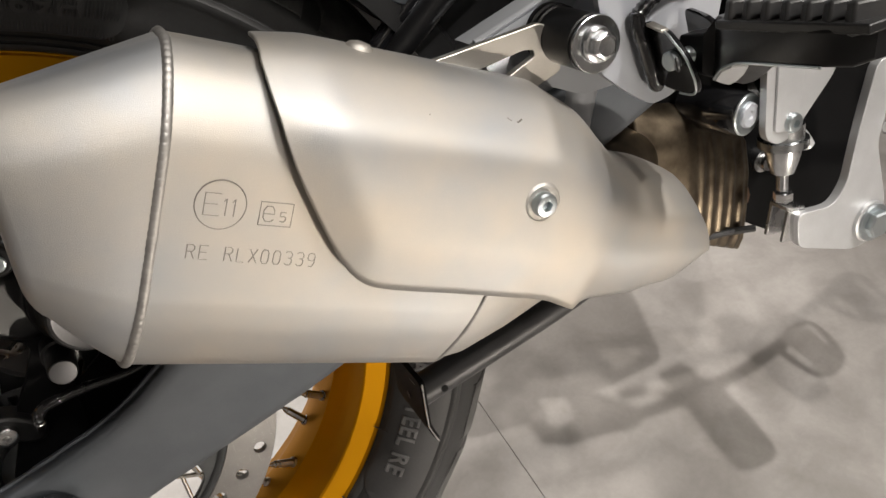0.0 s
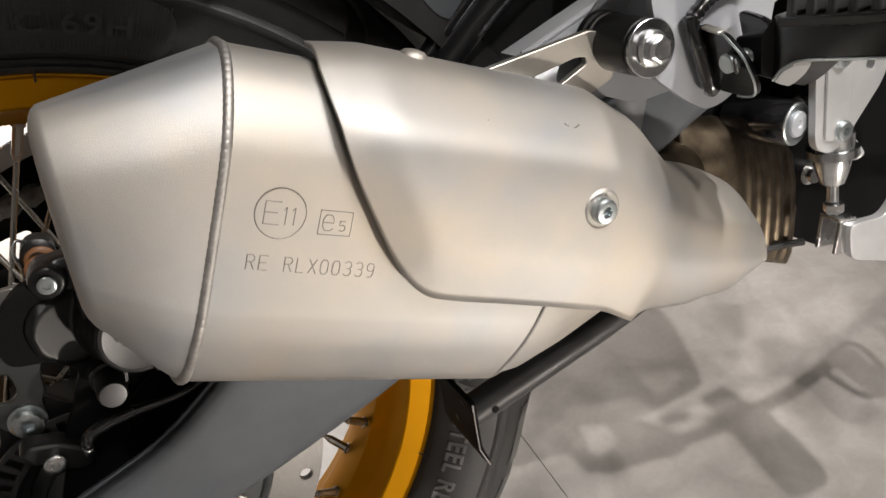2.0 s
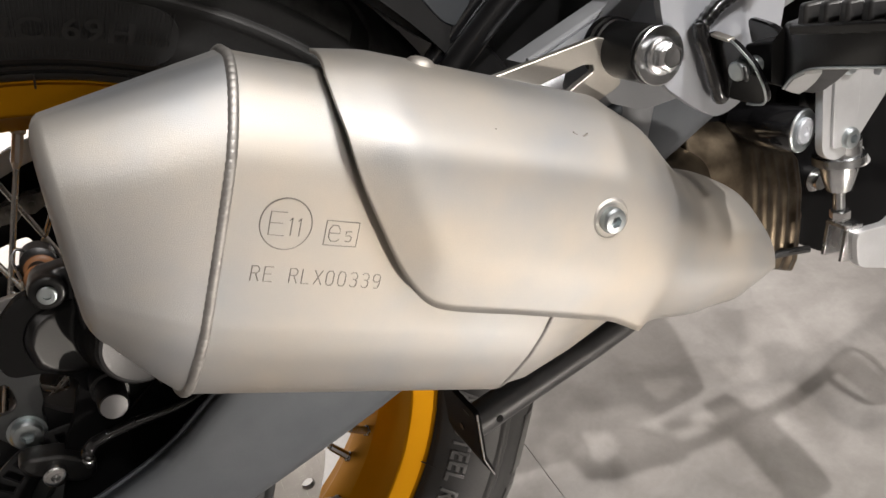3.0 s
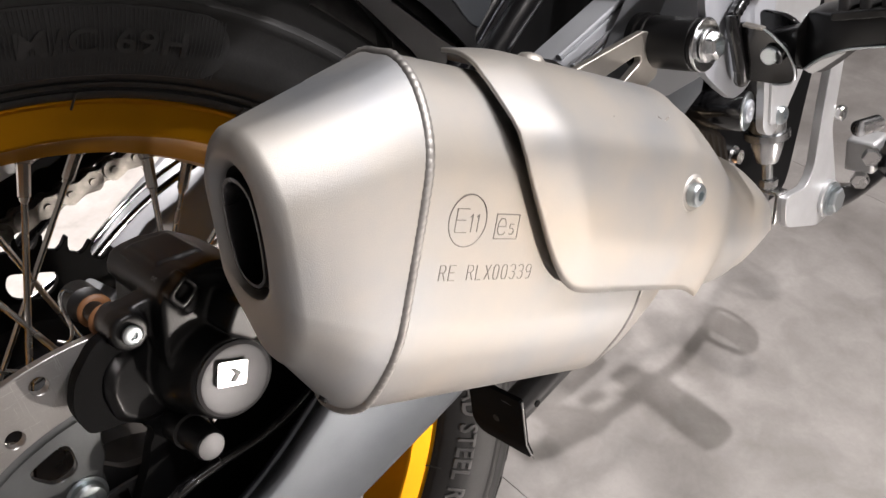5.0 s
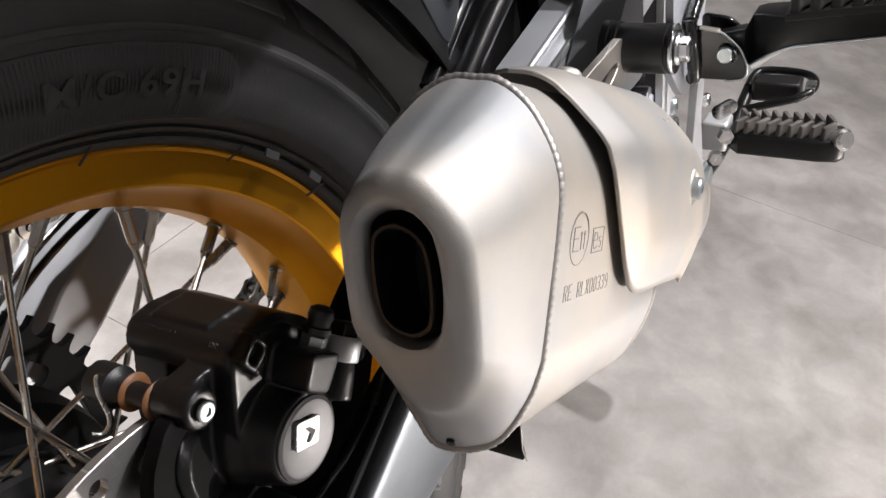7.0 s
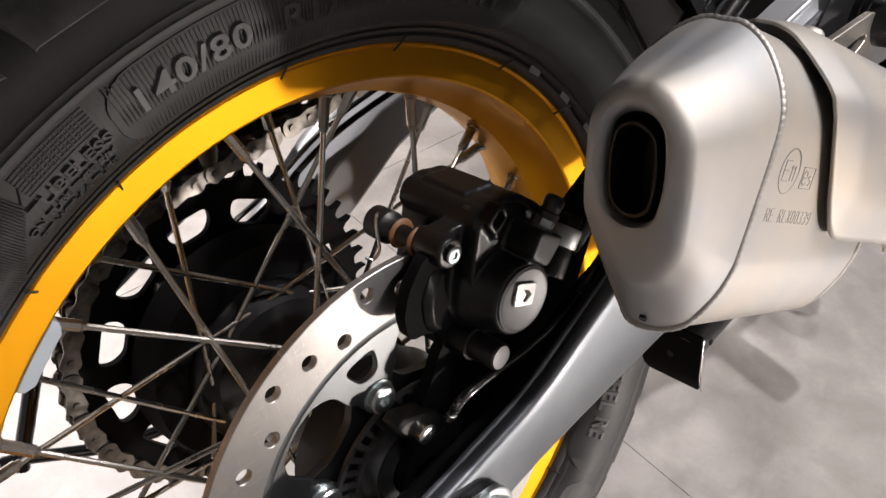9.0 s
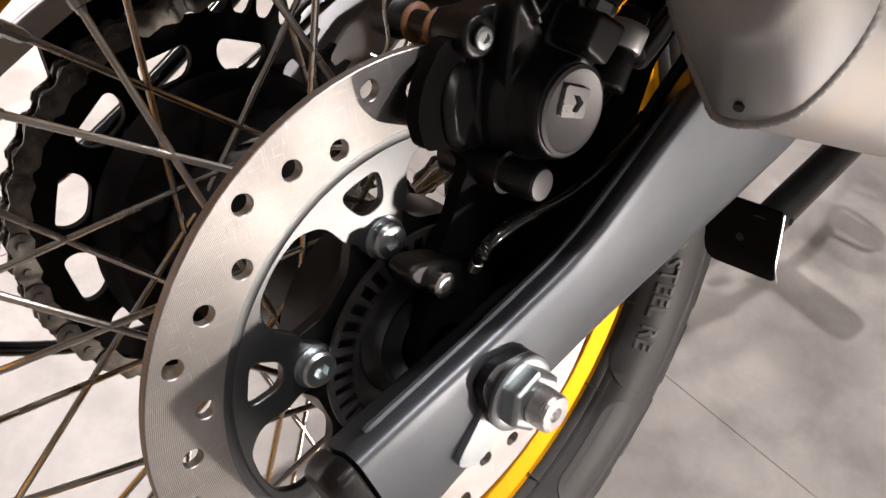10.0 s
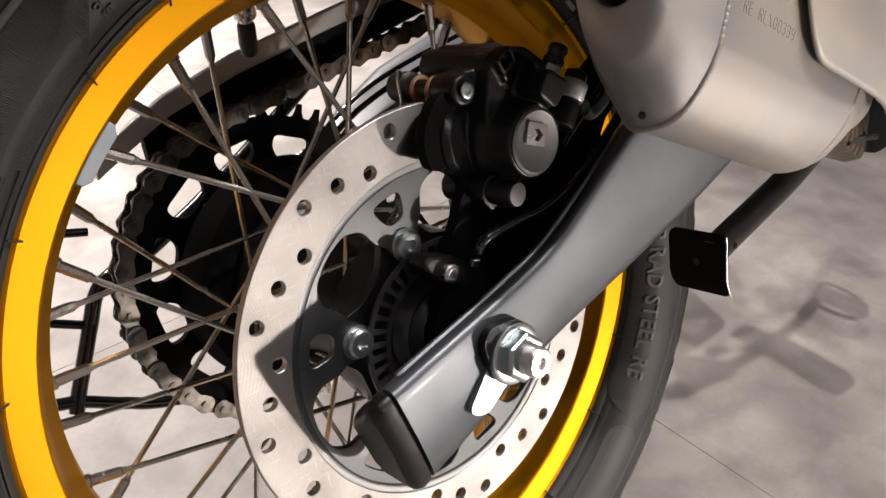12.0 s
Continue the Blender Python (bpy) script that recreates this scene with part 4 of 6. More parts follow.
def build_arm():
    bm = bmesh.new()
    grid_skin(bm, [arm_loop(x) for x in (-0.066, -0.05, -0.03, -0.01, 0.01, 0.03, 0.05, 0.07, 0.09, 0.11, 0.13, 0.15, 0.18, 0.21, 0.26, 0.32, 0.40)], True, True, True)
    arm = part("swinging_arm", bm, ARM, motorcycle, "dark grey metallic painted swinging arm with a welded seam", 44)
    bm = bmesh.new()
    rows = []
    a = arm_loop(-0.0668)
    c = sum(a, Vector()) / len(a)
    for back, k in ((0.0008, 1.010), (0.0085, 1.010), (0.0120, 0.93), (0.0140, 0.80)):
        rows.append([c + (p - c) * k + Vector((-0.94, 0, -0.34)) * back + Vector((0, 0.006, 0)) * (1 - k) for p in a])
    grid_skin(bm, rows, True, True, True)
    part("arm_end_cap", bm, PLASTIC, arm, "black plastic end cap", 30, 0.0014, 2)
    bm = bmesh.new()
    tube(bm, [(x - 0.3 * 0.035, -0.1283 - 0.60 * max(0.0, x - 0.01) ** 2, shape(ARM_TOP, x) + 0.0033) for x in (-0.055, -0.03, -0.01, 0.01, 0.03, 0.05, 0.07, 0.09, 0.11, 0.13)], 0.0016, 8, 8, 0.3, 70)
    part("arm_seam", bm, ARM, arm)
    # axle nut, washer, chain adjuster plate and threaded axle end
    bm = bmesh.new()
    plate(bm, rounded([(-0.0335, -0.0235), (-0.0200, -0.0310), (0.0020, -0.0170), (0.0150, 0.0050), (0.0060, 0.0150), (-0.0120, 0.0000)], 0.008), [], -0.1405, -0.1370)
    part("adjuster_plate", bm, ZINC, arm, "bright plated chain adjuster plate", 30, 0.0005)
    bm = bmesh.new()
    plate(bm, rounded([(-0.0190, 0.0150), (-0.0120, 0.0215), (0.0090, 0.0190), (0.0190, 0.0050), (0.0100, -0.0150), (-0.0140, -0.0120)], 0.007), [], -0.1450, -0.1400)
    part("adjuster_cam", bm, BLACK, arm, "", 30, 0.0008)
    bm = bmesh.new()
    turned(bm, (0.0015, -0.1445, 0.0), (0.0015, -0.2, 0.0), [(0, 0.0178), (0.0024, 0.0178), (0.0030, 0.0168), (0.0031, 0.0145)], 40)
    part("axle_washer", bm, ZINC, arm, "zinc-plated flange washer", 30)
    bm = bmesh.new()
    hexagon(bm, (0.0015, -0.1472, 0.0), 0.0148, 0.0085, (0, -1, 0), 0.3)
    part("axle_nut", bm, ZINC, arm, "zinc-plated axle nut", 20, 0.0006)
    bm = bmesh.new()
    prof = [(0, 0.0086)]
    for i in range(9):
        prof += [(0.0005 + i * 0.0011, 0.0088), (0.00105 + i * 0.0011, 0.0080)]
    prof += [(0.0106, 0.0086), (0.0116, 0.0076), (0.0117, 0.0034), (0.0095, 0.0030), (0.0094, 0.0002)]
    turned(bm, (0.0022, -0.1535, -0.0008), (0.0022, -0.2, -0.0008), prof, 32)
    part("axle_end", bm, BRIGHT, arm, "bright threaded axle end", 25)
    return arm


swing_arm = build_arm()

# ---- rear brake caliper on its bracket ----


def prism(bm, poly, y0, y1, r=0.004, taper=1.0, tilt=0.0):
    """A block with rounded corners standing on y1 and narrowing towards y0, where it may slope along x."""
    pts = rounded(poly, r, 4)
    cx, cz = sum(p[0] for p in pts) / len(pts), sum(p[1] for p in pts) / len(pts)
    rows = [[(cx + (x - cx) * k, y + (tilt * (x - cx) if y != y1 else 0), cz + (z - cz) * k) for x, z in pts] for y, k in ((y1, 1.0), (y0 + (y1 - y0) * 0.25, 1.0), (y0, taper))]
    grid_skin(bm, rows, True, True, True)


def build_caliper():
    bm = bmesh.new()
    # outer jaw, bridge over the disc, inner jaw, lower lobe, web of the upper pin
    prism(bm, [(0.0425, 0.1515), (0.0540, 0.1570), (0.0760, 0.1490), (0.0880, 0.1340), (0.0880, 0.1060), (0.0740, 0.0880), (0.0400, 0.0860), (0.0310, 0.0980), (0.0350, 0.1250)], -0.1130, -0.0890, 0.005, 0.96)
    prism(bm, [(0.0400, 0.1470), (0.0470, 0.1560), (0.0740, 0.1530), (0.0900, 0.1400), (0.0990, 0.1260), (0.0860, 0.1180), (0.0560, 0.1300), (0.0440, 0.1370)], -0.1100, -0.0530, 0.005, 1.0)
    prism(bm, [(0.0470, 0.1540), (0.0600, 0.1560), (0.0850, 0.1440), (0.0950, 0.1280), (0.0780, 0.0980), (0.0500, 0.0920), (0.0330, 0.1060), (0.0420, 0.1350)], -0.0720, -0.0520, 0.006, 1.0)
    prism(bm, [(0.0140, 0.1290), (0.0300, 0.1300), (0.0460, 0.1250), (0.0460, 0.0900), (0.0340, 0.0850), (0.0190, 0.0900), (0.0070, 0.1010), (0.0060, 0.1180)], -0.1030, -0.0900, 0.006, 0.80, 0.34)
    prism(bm, [(0.0235, 0.1475), (0.0340, 0.1480), (0.0480, 0.1470), (0.0480, 0.1270), (0.0300, 0.1300), (0.0215, 0.1330)], -0.1030, -0.0900, 0.004, 0.95)
    # pads, ribs and bosses that stand out of it
    prism(bm, [(0.0515, 0.1575), (0.0735, 0.1545), (0.0735, 0.1480), (0.0515, 0.1500)], -0.0940, -0.0620, 0.002, 1.0)
    pocket = rounded([(0.0545, 0.1580), (0.0432, 0.1508), (0.0480, 0.1418), (0.0592, 0.1482)], 0.0020, 3)
    plate(bm, pocket, [rounded([(0.0535, 0.1550), (0.0465, 0.1505), (0.0494, 0.1452), (0.0563, 0.1490)], 0.0012, 3)], -0.1185, -0.1085)
    prism(bm, [(0.0480, 0.1425), (0.0592, 0.1486), (0.0580, 0.1400), (0.0500, 0.1370)], -0.1165, -0.1080, 0.003, 0.90)
    prism(bm, [(0.0668, 0.1430), (0.0568, 0.1298), (0.0690, 0.1185), (0.0830, 0.1310)], -0.1335, -0.1040, 0.0035, 0.97)
    c = Vector((0.0562, 0, 0.1035))
    turned(bm, c + Vector((0, -0.095, 0)), c + Vector((0, -0.2, 0)), [(0, 0.0300), (0.012, 0.0275), (0.018, 0.0245), (0.024, 0.0225), (0.0285, 0.0214), (0.0310, 0.0207), (0.0320, 0.0200)], 56)
    p = Vector((0.0263, 0, 0.1388))
    turned(bm, p + Vector((0, -0.086, 0)), p + Vector((0, -0.2, 0)), [(0, 0.0082), (0.012, 0.0090), (0.0205, 0.0088), (0.0225, 0.0080)], 32)
    turned(bm, (0.0800, -0.1240, 0.1050), (0.1024, -0.1235, 0.1331), [(0, 0.0088), (0.012, 0.0080), (0.017, 0.0070)], 24)
    caliper = part("brake_caliper", bm, CAST, motorcycle, "black cast single-piston brake caliper over the disc", 40)
    for name in ("casting", "fillets"):
        md = caliper.modifiers.new(name, "REMESH" if name == "casting" else "SMOOTH")
        if name == "casting":
            md.mode, md.voxel_size, md.use_smooth_shade = "VOXEL", 0.0009, True
        else:
            md.factor, md.iterations = 0.5, 4
    # round cover on the piston boss, with a square badge
    bm = bmesh.new()
    turned(bm, c + Vector((0, -0.1262, 0)), c + Vector((0, -0.2, 0)), [(0, 0.0190), (0.0018, 0.0188), (0.0026, 0.0172), (0.0021, 0.0160), (0.0021, 0.0001)], 56)
    part("piston_cover", bm, COVER, caliper, "round grey metal piston cover", 30)
    bm = bmesh.new()
    plate(bm, rounded([(0.0505, 0.1172), (0.0645, 0.1108), (0.0598, 0.0992), (0.0460, 0.1052)], 0.0016, 3), [], -0.1302, -0.1280)
    part("badge", bm, BRIGHT, caliper, "bright square badge with an arrow mark", 30, 0.0004)
    bm = bmesh.new()
    plate(bm, [(0.0545, 0.1115), (0.0568, 0.1105), (0.0592, 0.1068), (0.0553, 0.1040), (0.0533, 0.1048), (0.0562, 0.1075)], [], -0.1308, -0.1300)
    part("arrow_mark", bm, BLACK, caliper)
    # upper guide pin with brown boots
    bm = bmesh.new()
    socket_bolt(bm, p + Vector((0, -0.1098, 0)), 0.0046, 0.0016)
    part("pin_screw", bm, ZINC, caliper, "zinc-plated hollow pin end", 30)
    bm = bmesh.new()
    turned(bm, p + Vector((-0.003, -0.0520, 0.001)), p + Vector((-0.003, -0.2, 0.001)), [(0, 0.0070), (0.002, 0.0088), (0.014, 0.0090), (0.0155, 0.0070), (0.020, 0.0050), (0.040, 0.0046)], 24)
    part("guide_pin", bm, PLASTIC, caliper, "black rubber guide pin head", 40)
    for y in (-0.0850, -0.0715):
        bm = bmesh.new()
        turned(bm, p + Vector((-0.002, y, 0)), p + Vector((-0.002, y - 0.1, 0)), [(0, 0.0056), (0.0006, 0.0076), (0.0018, 0.0083), (0.0030, 0.0076), (0.0036, 0.0054)], 28)
        part("pin_boot", bm, BROWN, caliper, "brown rubber pin boot", 50)
    bm = bmesh.new()
    tube(bm, [(0.020, -0.0640, 0.1480), (0.016, -0.066, 0.1510), (0.013, -0.068, 0.1460), (0.013, -0.068, 0.1330), (0.010, -0.066, 0.1270), (0.006, -0.064, 0.1290)], 0.0009, 8, 6)
    part("spring_clip", bm, BRIGHT, caliper, "bent wire spring clip")
    # lower guide pin
    q = Vector((0.0330, 0, 0.0795))
    bm = bmesh.new()
    turned(bm, q + Vector((0, -0.078, 0)), q + Vector((0.004, -0.2, 0.0)), [(0, 0.0095), (0.012, 0.0098), (0.0125, 0.0085), (0.016, 0.0085), (0.0165, 0.0096), (0.034, 0.0094), (0.0345, 0.0078), (0.0500, 0.0076), (0.0515, 0.0066)], 28)
    part("slide_pin", bm, PLASTIC, caliper, "ribbed black slide pin boot", 40)
    bm = bmesh.new()
    turned(bm, q + Vector((0.0016, -0.1290, 0)), q + Vector((0.006, -0.2, 0)), [(0, 0.0068), (0.0014, 0.0066), (0.0017, 0.0052)], 24)
    part("pin_end", bm, COVER, caliper, "dull steel pin end", 40)
    # bleed screw with rubber cap, banjo bolt, union and pipe
    a, b = Vector((0.0735, -0.1230, 0.1320)), Vector((0.0846, -0.1259, 0.1490))
    bm = bmesh.new()
    turned(bm, a, b, [(0, 0.0062), (0.006, 0.0060), (0.0065, 0.0045), (0.008, 0.0045)], 18)
    hexagon(bm, a + (b - a).normalized() * 0.0065, 0.0058, 0.0050, b - a)
    part("bleed_screw", bm, ZINC, caliper, "zinc-plated bleed screw", 30)
    bm = bmesh.new()
    turned(bm, a + (b - a).normalized() * 0.0115, b, [(0, 0.0060), (0.003, 0.0062), (0.0035, 0.0052), (0.0060, 0.0052), (0.0075, 0.0058), (0.0105, 0.0052), (0.0118, 0.0030)], 20)
    part("bleed_cap", bm, PLASTIC, caliper, "black rubber dust cap", 40)
    a, b = Vector((0.0800, -0.1240, 0.1050)), Vector((0.1024, -0.1235, 0.1331))
    d = (b - a).normalized()
    bm = bmesh.new()
    turned(bm, a + d * 0.0170, b, [(0, 0.0082), (0.0010, 0.0086), (0.0100, 0.0086), (0.0110, 0.0080)], 28)
    part("banjo_fitting", bm, SILVER, caliper, "bright steel banjo fitting", 40)
    bm = bmesh.new()
    hexagon(bm, a + d * 0.0280, 0.0072, 0.0065, d)
    part("banjo_bolt", bm, BLACK, caliper, "black banjo bolt head", 20, 0.0005)
    bm = bmesh.new()
    tube(bm, [a + d * 0.021 + Vector((0.006, 0.004, -0.004)), (0.1080, -0.1180, 0.1090), (0.1200, -0.1120, 0.1010), (0.1350, -0.1050, 0.0980), (0.1500, -0.1030, 0.1040), (0.185, -0.1000, 0.1250), (0.25, -0.095, 0.150)], 0.0034, 14, 8)
    part("brake_pipe", bm, SILVER, caliper, "bright steel brake pipe")
    bm = bmesh.new()
    turned(bm, (0.1020, -0.1215, 0.1120), (0.1120, -0.1160, 0.1060), [(0, 0.0050), (0.008, 0.0052), (0.0085, 0.0040), (0.012, 0.0040)], 18)
    part("pipe_collar", bm, BLACK, caliper)
    # cast numbers on the bridge
    bm = writing("ZLJ811", 0.0058, 0.0003, 1.1)
    bmesh.ops.transform(bm, matrix=Matrix.Translation((0.0456, -0.0722, 0.1530)) @ Matrix(((0, 0.68, -0.73, 0), (-1, 0, 0, 0), (0, 0.73, 0.68, 0), (0, 0, 0, 1))), verts=bm.verts)
    part("cast_number", bm, PLASTIC, caliper, "", 0)
    bm = writing("PS", 0.0050, 0.0003, 1.0)
    bmesh.ops.transform(bm, matrix=Matrix.Translation((0.0455, -0.1015, 0.1532)) @ Matrix(((0, 0.68, -0.73, 0), (-1, 0, 0, 0), (0, 0.73, 0.68, 0), (0, 0, 0, 1))), verts=bm.verts)
    part("cast_letters", bm, CARRIER, caliper, "", 0)
    return caliper


caliper = build_caliper()


def build_bracket():
    """The caliper bracket from the axle up behind the caliper, with the wheel speed sensor on it."""
    bm = bmesh.new()
    outer = rounded([(-0.0080, 0.1180), (-0.0020, 0.1300), (0.0120, 0.1400), (0.0320, 0.1380), (0.0420, 0.1100), (0.0460, 0.0800), (0.0385, 0.0714), (0.0317, 0.0506), (0.0323, 0.0395), (0.0300, 0.0200), (0.0240, -0.0180), (-0.0160, -0.0200), (-0.0180, 0.0060), (-0.0060, 0.0300), (-0.0020, 0.0460), (0.0121, 0.0660), (0.0168, 0.0760), (0.0225, 0.0847), (0.0152, 0.0934), (0.0100, 0.0974), (-0.0056, 0.1033)], 0.005, 4)
    plate(bm, outer, [ring(0.0, 0.0, 0.0125, 24)], -0.1010, -0.0935)
    for v in bm.verts:
        if v.co.z > 0.080:
            v.co.y += 0.26 * (v.co.x - 0.022)
    br = part("caliper_bracket", bm, DULL, motorcycle, "black cast caliper bracket round the axle", 35, 0.0018, 3)
    bm = bmesh.new()
    prism(bm, [(-0.0219, 0.0545), (-0.0163, 0.0573), (-0.0006, 0.0522), (0.0137, 0.0402), (0.0104, 0.0307), (0.0017, 0.0315), (-0.0078, 0.0384), (-0.0187, 0.0464)], -0.1080, -0.0940, 0.004, 0.94)
    part("speed_sensor", bm, PLASTIC, br, "black plastic wheel speed sensor", 40, 0.0016, 2)
    bm = bmesh.new()
    socket_bolt(bm, (-0.0065, -0.1078, 0.0440), 0.0058, 0.0062, dome=0.15)
    part("sensor_screw", bm, BRIGHT, br, "bright socket screw", 30)
    bm = bmesh.new()
    tube(bm, [(0.0118, -0.1155, 0.0500), (0.0135, -0.1165, 0.0540), (0.0187, -0.1180, 0.0578), (0.0301, -0.1180, 0.0592), (0.0399, -0.1180, 0.0594)], 0.0029, 10, 14, 0.22, 30)
    part("cable_sleeve", bm, GLOSS, br, "ribbed black cable sleeve", 60)
    bm = bmesh.new()
    tube(bm, [(0.0380, -0.1180, 0.0594), (0.0590, -0.1180, 0.0580), (0.0715, -0.1185, 0.0596), (0.0839, -0.1215, 0.0650), (0.1000, -0.1225, 0.0720), (0.1125, -0.1230, 0.0800), (0.130, -0.1235, 0.0930), (0.165, -0.1220, 0.1120), (0.23, -0.118, 0.1350)], 0.0030, 12, 10)
    part("sensor_cable", bm, GLOSS, br, "glossy black sensor cable")
    bm = bmesh.new()
    turned(bm, (0.0105, -0.1120, 0.0430), (0.0118, -0.1155, 0.0505), [(0, 0.0030), (0.0045, 0.0030), (0.005, 0.0022)], 14)
    part("cable_ferrule", bm, BRIGHT, br, "bright cable ferrule")
    bm = bmesh.new()
    tube(bm, [(0.100, -0.1050, 0.0860), (0.130, -0.1035, 0.1040), (0.165, -0.1020, 0.1230), (0.22, -0.100, 0.1430)], 0.0030, 12, 8)
    part("brake_hose", bm, GLOSS, br, "glossy black brake hose")
    # black filler sheet added behind the hoses, darkens the arm's inner side
    bm = bmesh.new()
    plate(bm, rounded([(0.000, 0.018), (0.014, 0.036), (0.030, 0.050), (0.056, 0.068), (0.090, 0.096), (0.128, 0.122), (0.180, 0.150), (0.200, 0.120), (0.152, 0.088), (0.139, 0.064), (0.128, 0.040), (0.080, 0.012), (0.030, -0.012)], 0.004, 3), [], -0.0985, -0.0955)
    part("dark_filler_sheet", bm, DULL, br, "black filler sheet behind the hoses", 30, 0.0008)
    for x, z in ((0.112, 0.0785), (0.150, 0.104)):
        bm = bmesh.new()
        turned(bm, (x - 0.004, -0.1230, z - 0.002), (x + 0.004, -0.1230, z + 0.004), [(0, 0.0038), (0.006, 0.0038)], 14)
        part("cable_clip", bm, PLASTIC, br)


build_bracket()

# ---- left side: sprocket, chain, guards and left arm ----
CHAIN_Y, PITCH = 0.1150, 0.015875
TEETH = 47
SPROCKET_R = PITCH / (2 * math.sin(math.pi / TEETH))


def build_sprocket():
    bm = bmesh.new()
    outer = []
    for k in range(TEETH):
        a = 2 * math.pi * k / TEETH
        for da, r in ((-0.27, -0.0045), (-0.13, -0.0010), (-0.05, 0.0058), (0.05, 0.0058), (0.13, -0.0010), (0.27, -0.0045)):
            b = a + (da + 0.5) * 2 * math.pi / TEETH
            outer.append(((SPROCKET_R + r) * math.cos(b), (SPROCKET_R + r) * math.sin(b)))
    holes = []
    for k in range(12):
        a = radians(157 + 30 * k)
        pts = [(r * math.cos(a + radians(d)), r * math.sin(a + radians(d))) for d, r in ((-9, 0.100), (9, 0.100), (10.5, 0.091), (7, 0.081), (-7, 0.081), (-10.5, 0.091))]
        holes.append(rounded(pts, 0.006, 3))
    plate(bm, outer, holes + [ring(0, 0, 0.038, 32)], CHAIN_Y - 0.003, CHAIN_Y + 0.003)
    spr = part("rear_sprocket", bm, DULL, motorcycle, "black toothed rear sprocket with cut-outs", 30, 0.0005, 1)
    bm = bmesh.new()
    lathe(bm, [(0.020, 0.062), (0.072, 0.062), (0.082, 0.068), (0.086, 0.080), (0.087, 0.092), (0.080, 0.100), (0.062, 0.108), (0.034, 0.111), (0.020, 0.111)], 64)
    part("cush_drum", bm, DULL, spr, "black sprocket carrier drum", 40)
    for k in range(6):
        a = radians(125 + 60 * k)
        bm = bmesh.new()
        hexagon(bm, (0.070 * math.cos(a), CHAIN_Y - 0.003, 0.070 * math.sin(a)), 0.0085, 0.0080)
        part("sprocket_nut", bm, ZINC, spr, "zinc-plated sprocket nut", 20)


build_sprocket()


def build_chain():
    """Inner and outer links in turn on a closed line round both sprockets."""
    front, r0, r1 = Vector((0.60, 0.172)), SPROCKET_R, 0.0355
    d = front.length
    lean = math.atan2(front.y, front.x)
    spread = math.acos((r0 - r1) / d)
    pts = []
    a0, a1 = lean + spread, lean - spread + 2 * math.pi
    steps = 400
    for i in range(steps + 1):
        a = a0 + (a1 - a0) * i / steps
        pts.append(Vector((r0 * math.cos(a), r0 * math.sin(a))))
    for i in range(81):
        a = lean - spread + 2 * spread * i / 80
        pts.append(front + Vector((r1 * math.cos(a), r1 * math.sin(a))))
    pts.append(pts[0])
    run = [0.0]
    for p, q in zip(pts, pts[1:]):
        run.append(run[-1] + (q - p).length)
    count = int(run[-1] / PITCH / 2) * 2
    step, pins, j = run[-1] / count, [], 0
    for k in range(count):
        s = k * step
        while run[j + 1] < s:
            j += 1
        pins.append(pts[j] + (pts[j + 1] - pts[j]) * ((s - run[j]) / (run[j + 1] - run[j])))
    chain = part("drive_chain", _roller_mesh(pins), CHAIN, motorcycle, "greasy steel drive chain", 30)
    meshes = {}
    for wide in (0, 1):
        bm = bmesh.new()
        h, half = 0.0074 if wide else 0.0070, step / 2
        outline = []
        for cx, s in ((half, 1), (-half, -1)):
            for i in range(7):
                t = math.pi * (i / 6 - 0.5) * 0.86
                outline.append((cx + s * h * math.cos(t), s * h * math.sin(t)))
            outline.append((0, s * h * 0.66))
        for y in ((-0.0072, -0.0056) if wide else (-0.0052, -0.0036), (0.0056, 0.0072) if wide else (0.0036, 0.0052)):
            plate(bm, outline, [], *y)
        if wide:
            for cx in (-half, half):
                rod(bm, (cx, -0.0086, 0), (cx, 0.0086, 0), 0.0026, 10)
        meshes[wide] = finish("link", bm, CHAIN, 30)
    for k in range(count):
        p, q = pins[k], pins[(k + 1) % count]
        mid, w = (p + q) / 2, q - p
        ob = part("outer_link" if k % 2 else "inner_link", meshes[k % 2], CHAIN, chain)
        ob.matrix_basis = Matrix.Translation((mid.x, CHAIN_Y, mid.y)) @ Matrix.Rotation(-math.atan2(w.y, w.x), 4, "Y")


def _roller_mesh(pins):
    bm = bmesh.new()
    for p in pins:
        rod(bm, (p.x, CHAIN_Y - 0.0034, p.y), (p.x, CHAIN_Y + 0.0034, p.y), 0.0050, 10)
    return bm


build_chain()


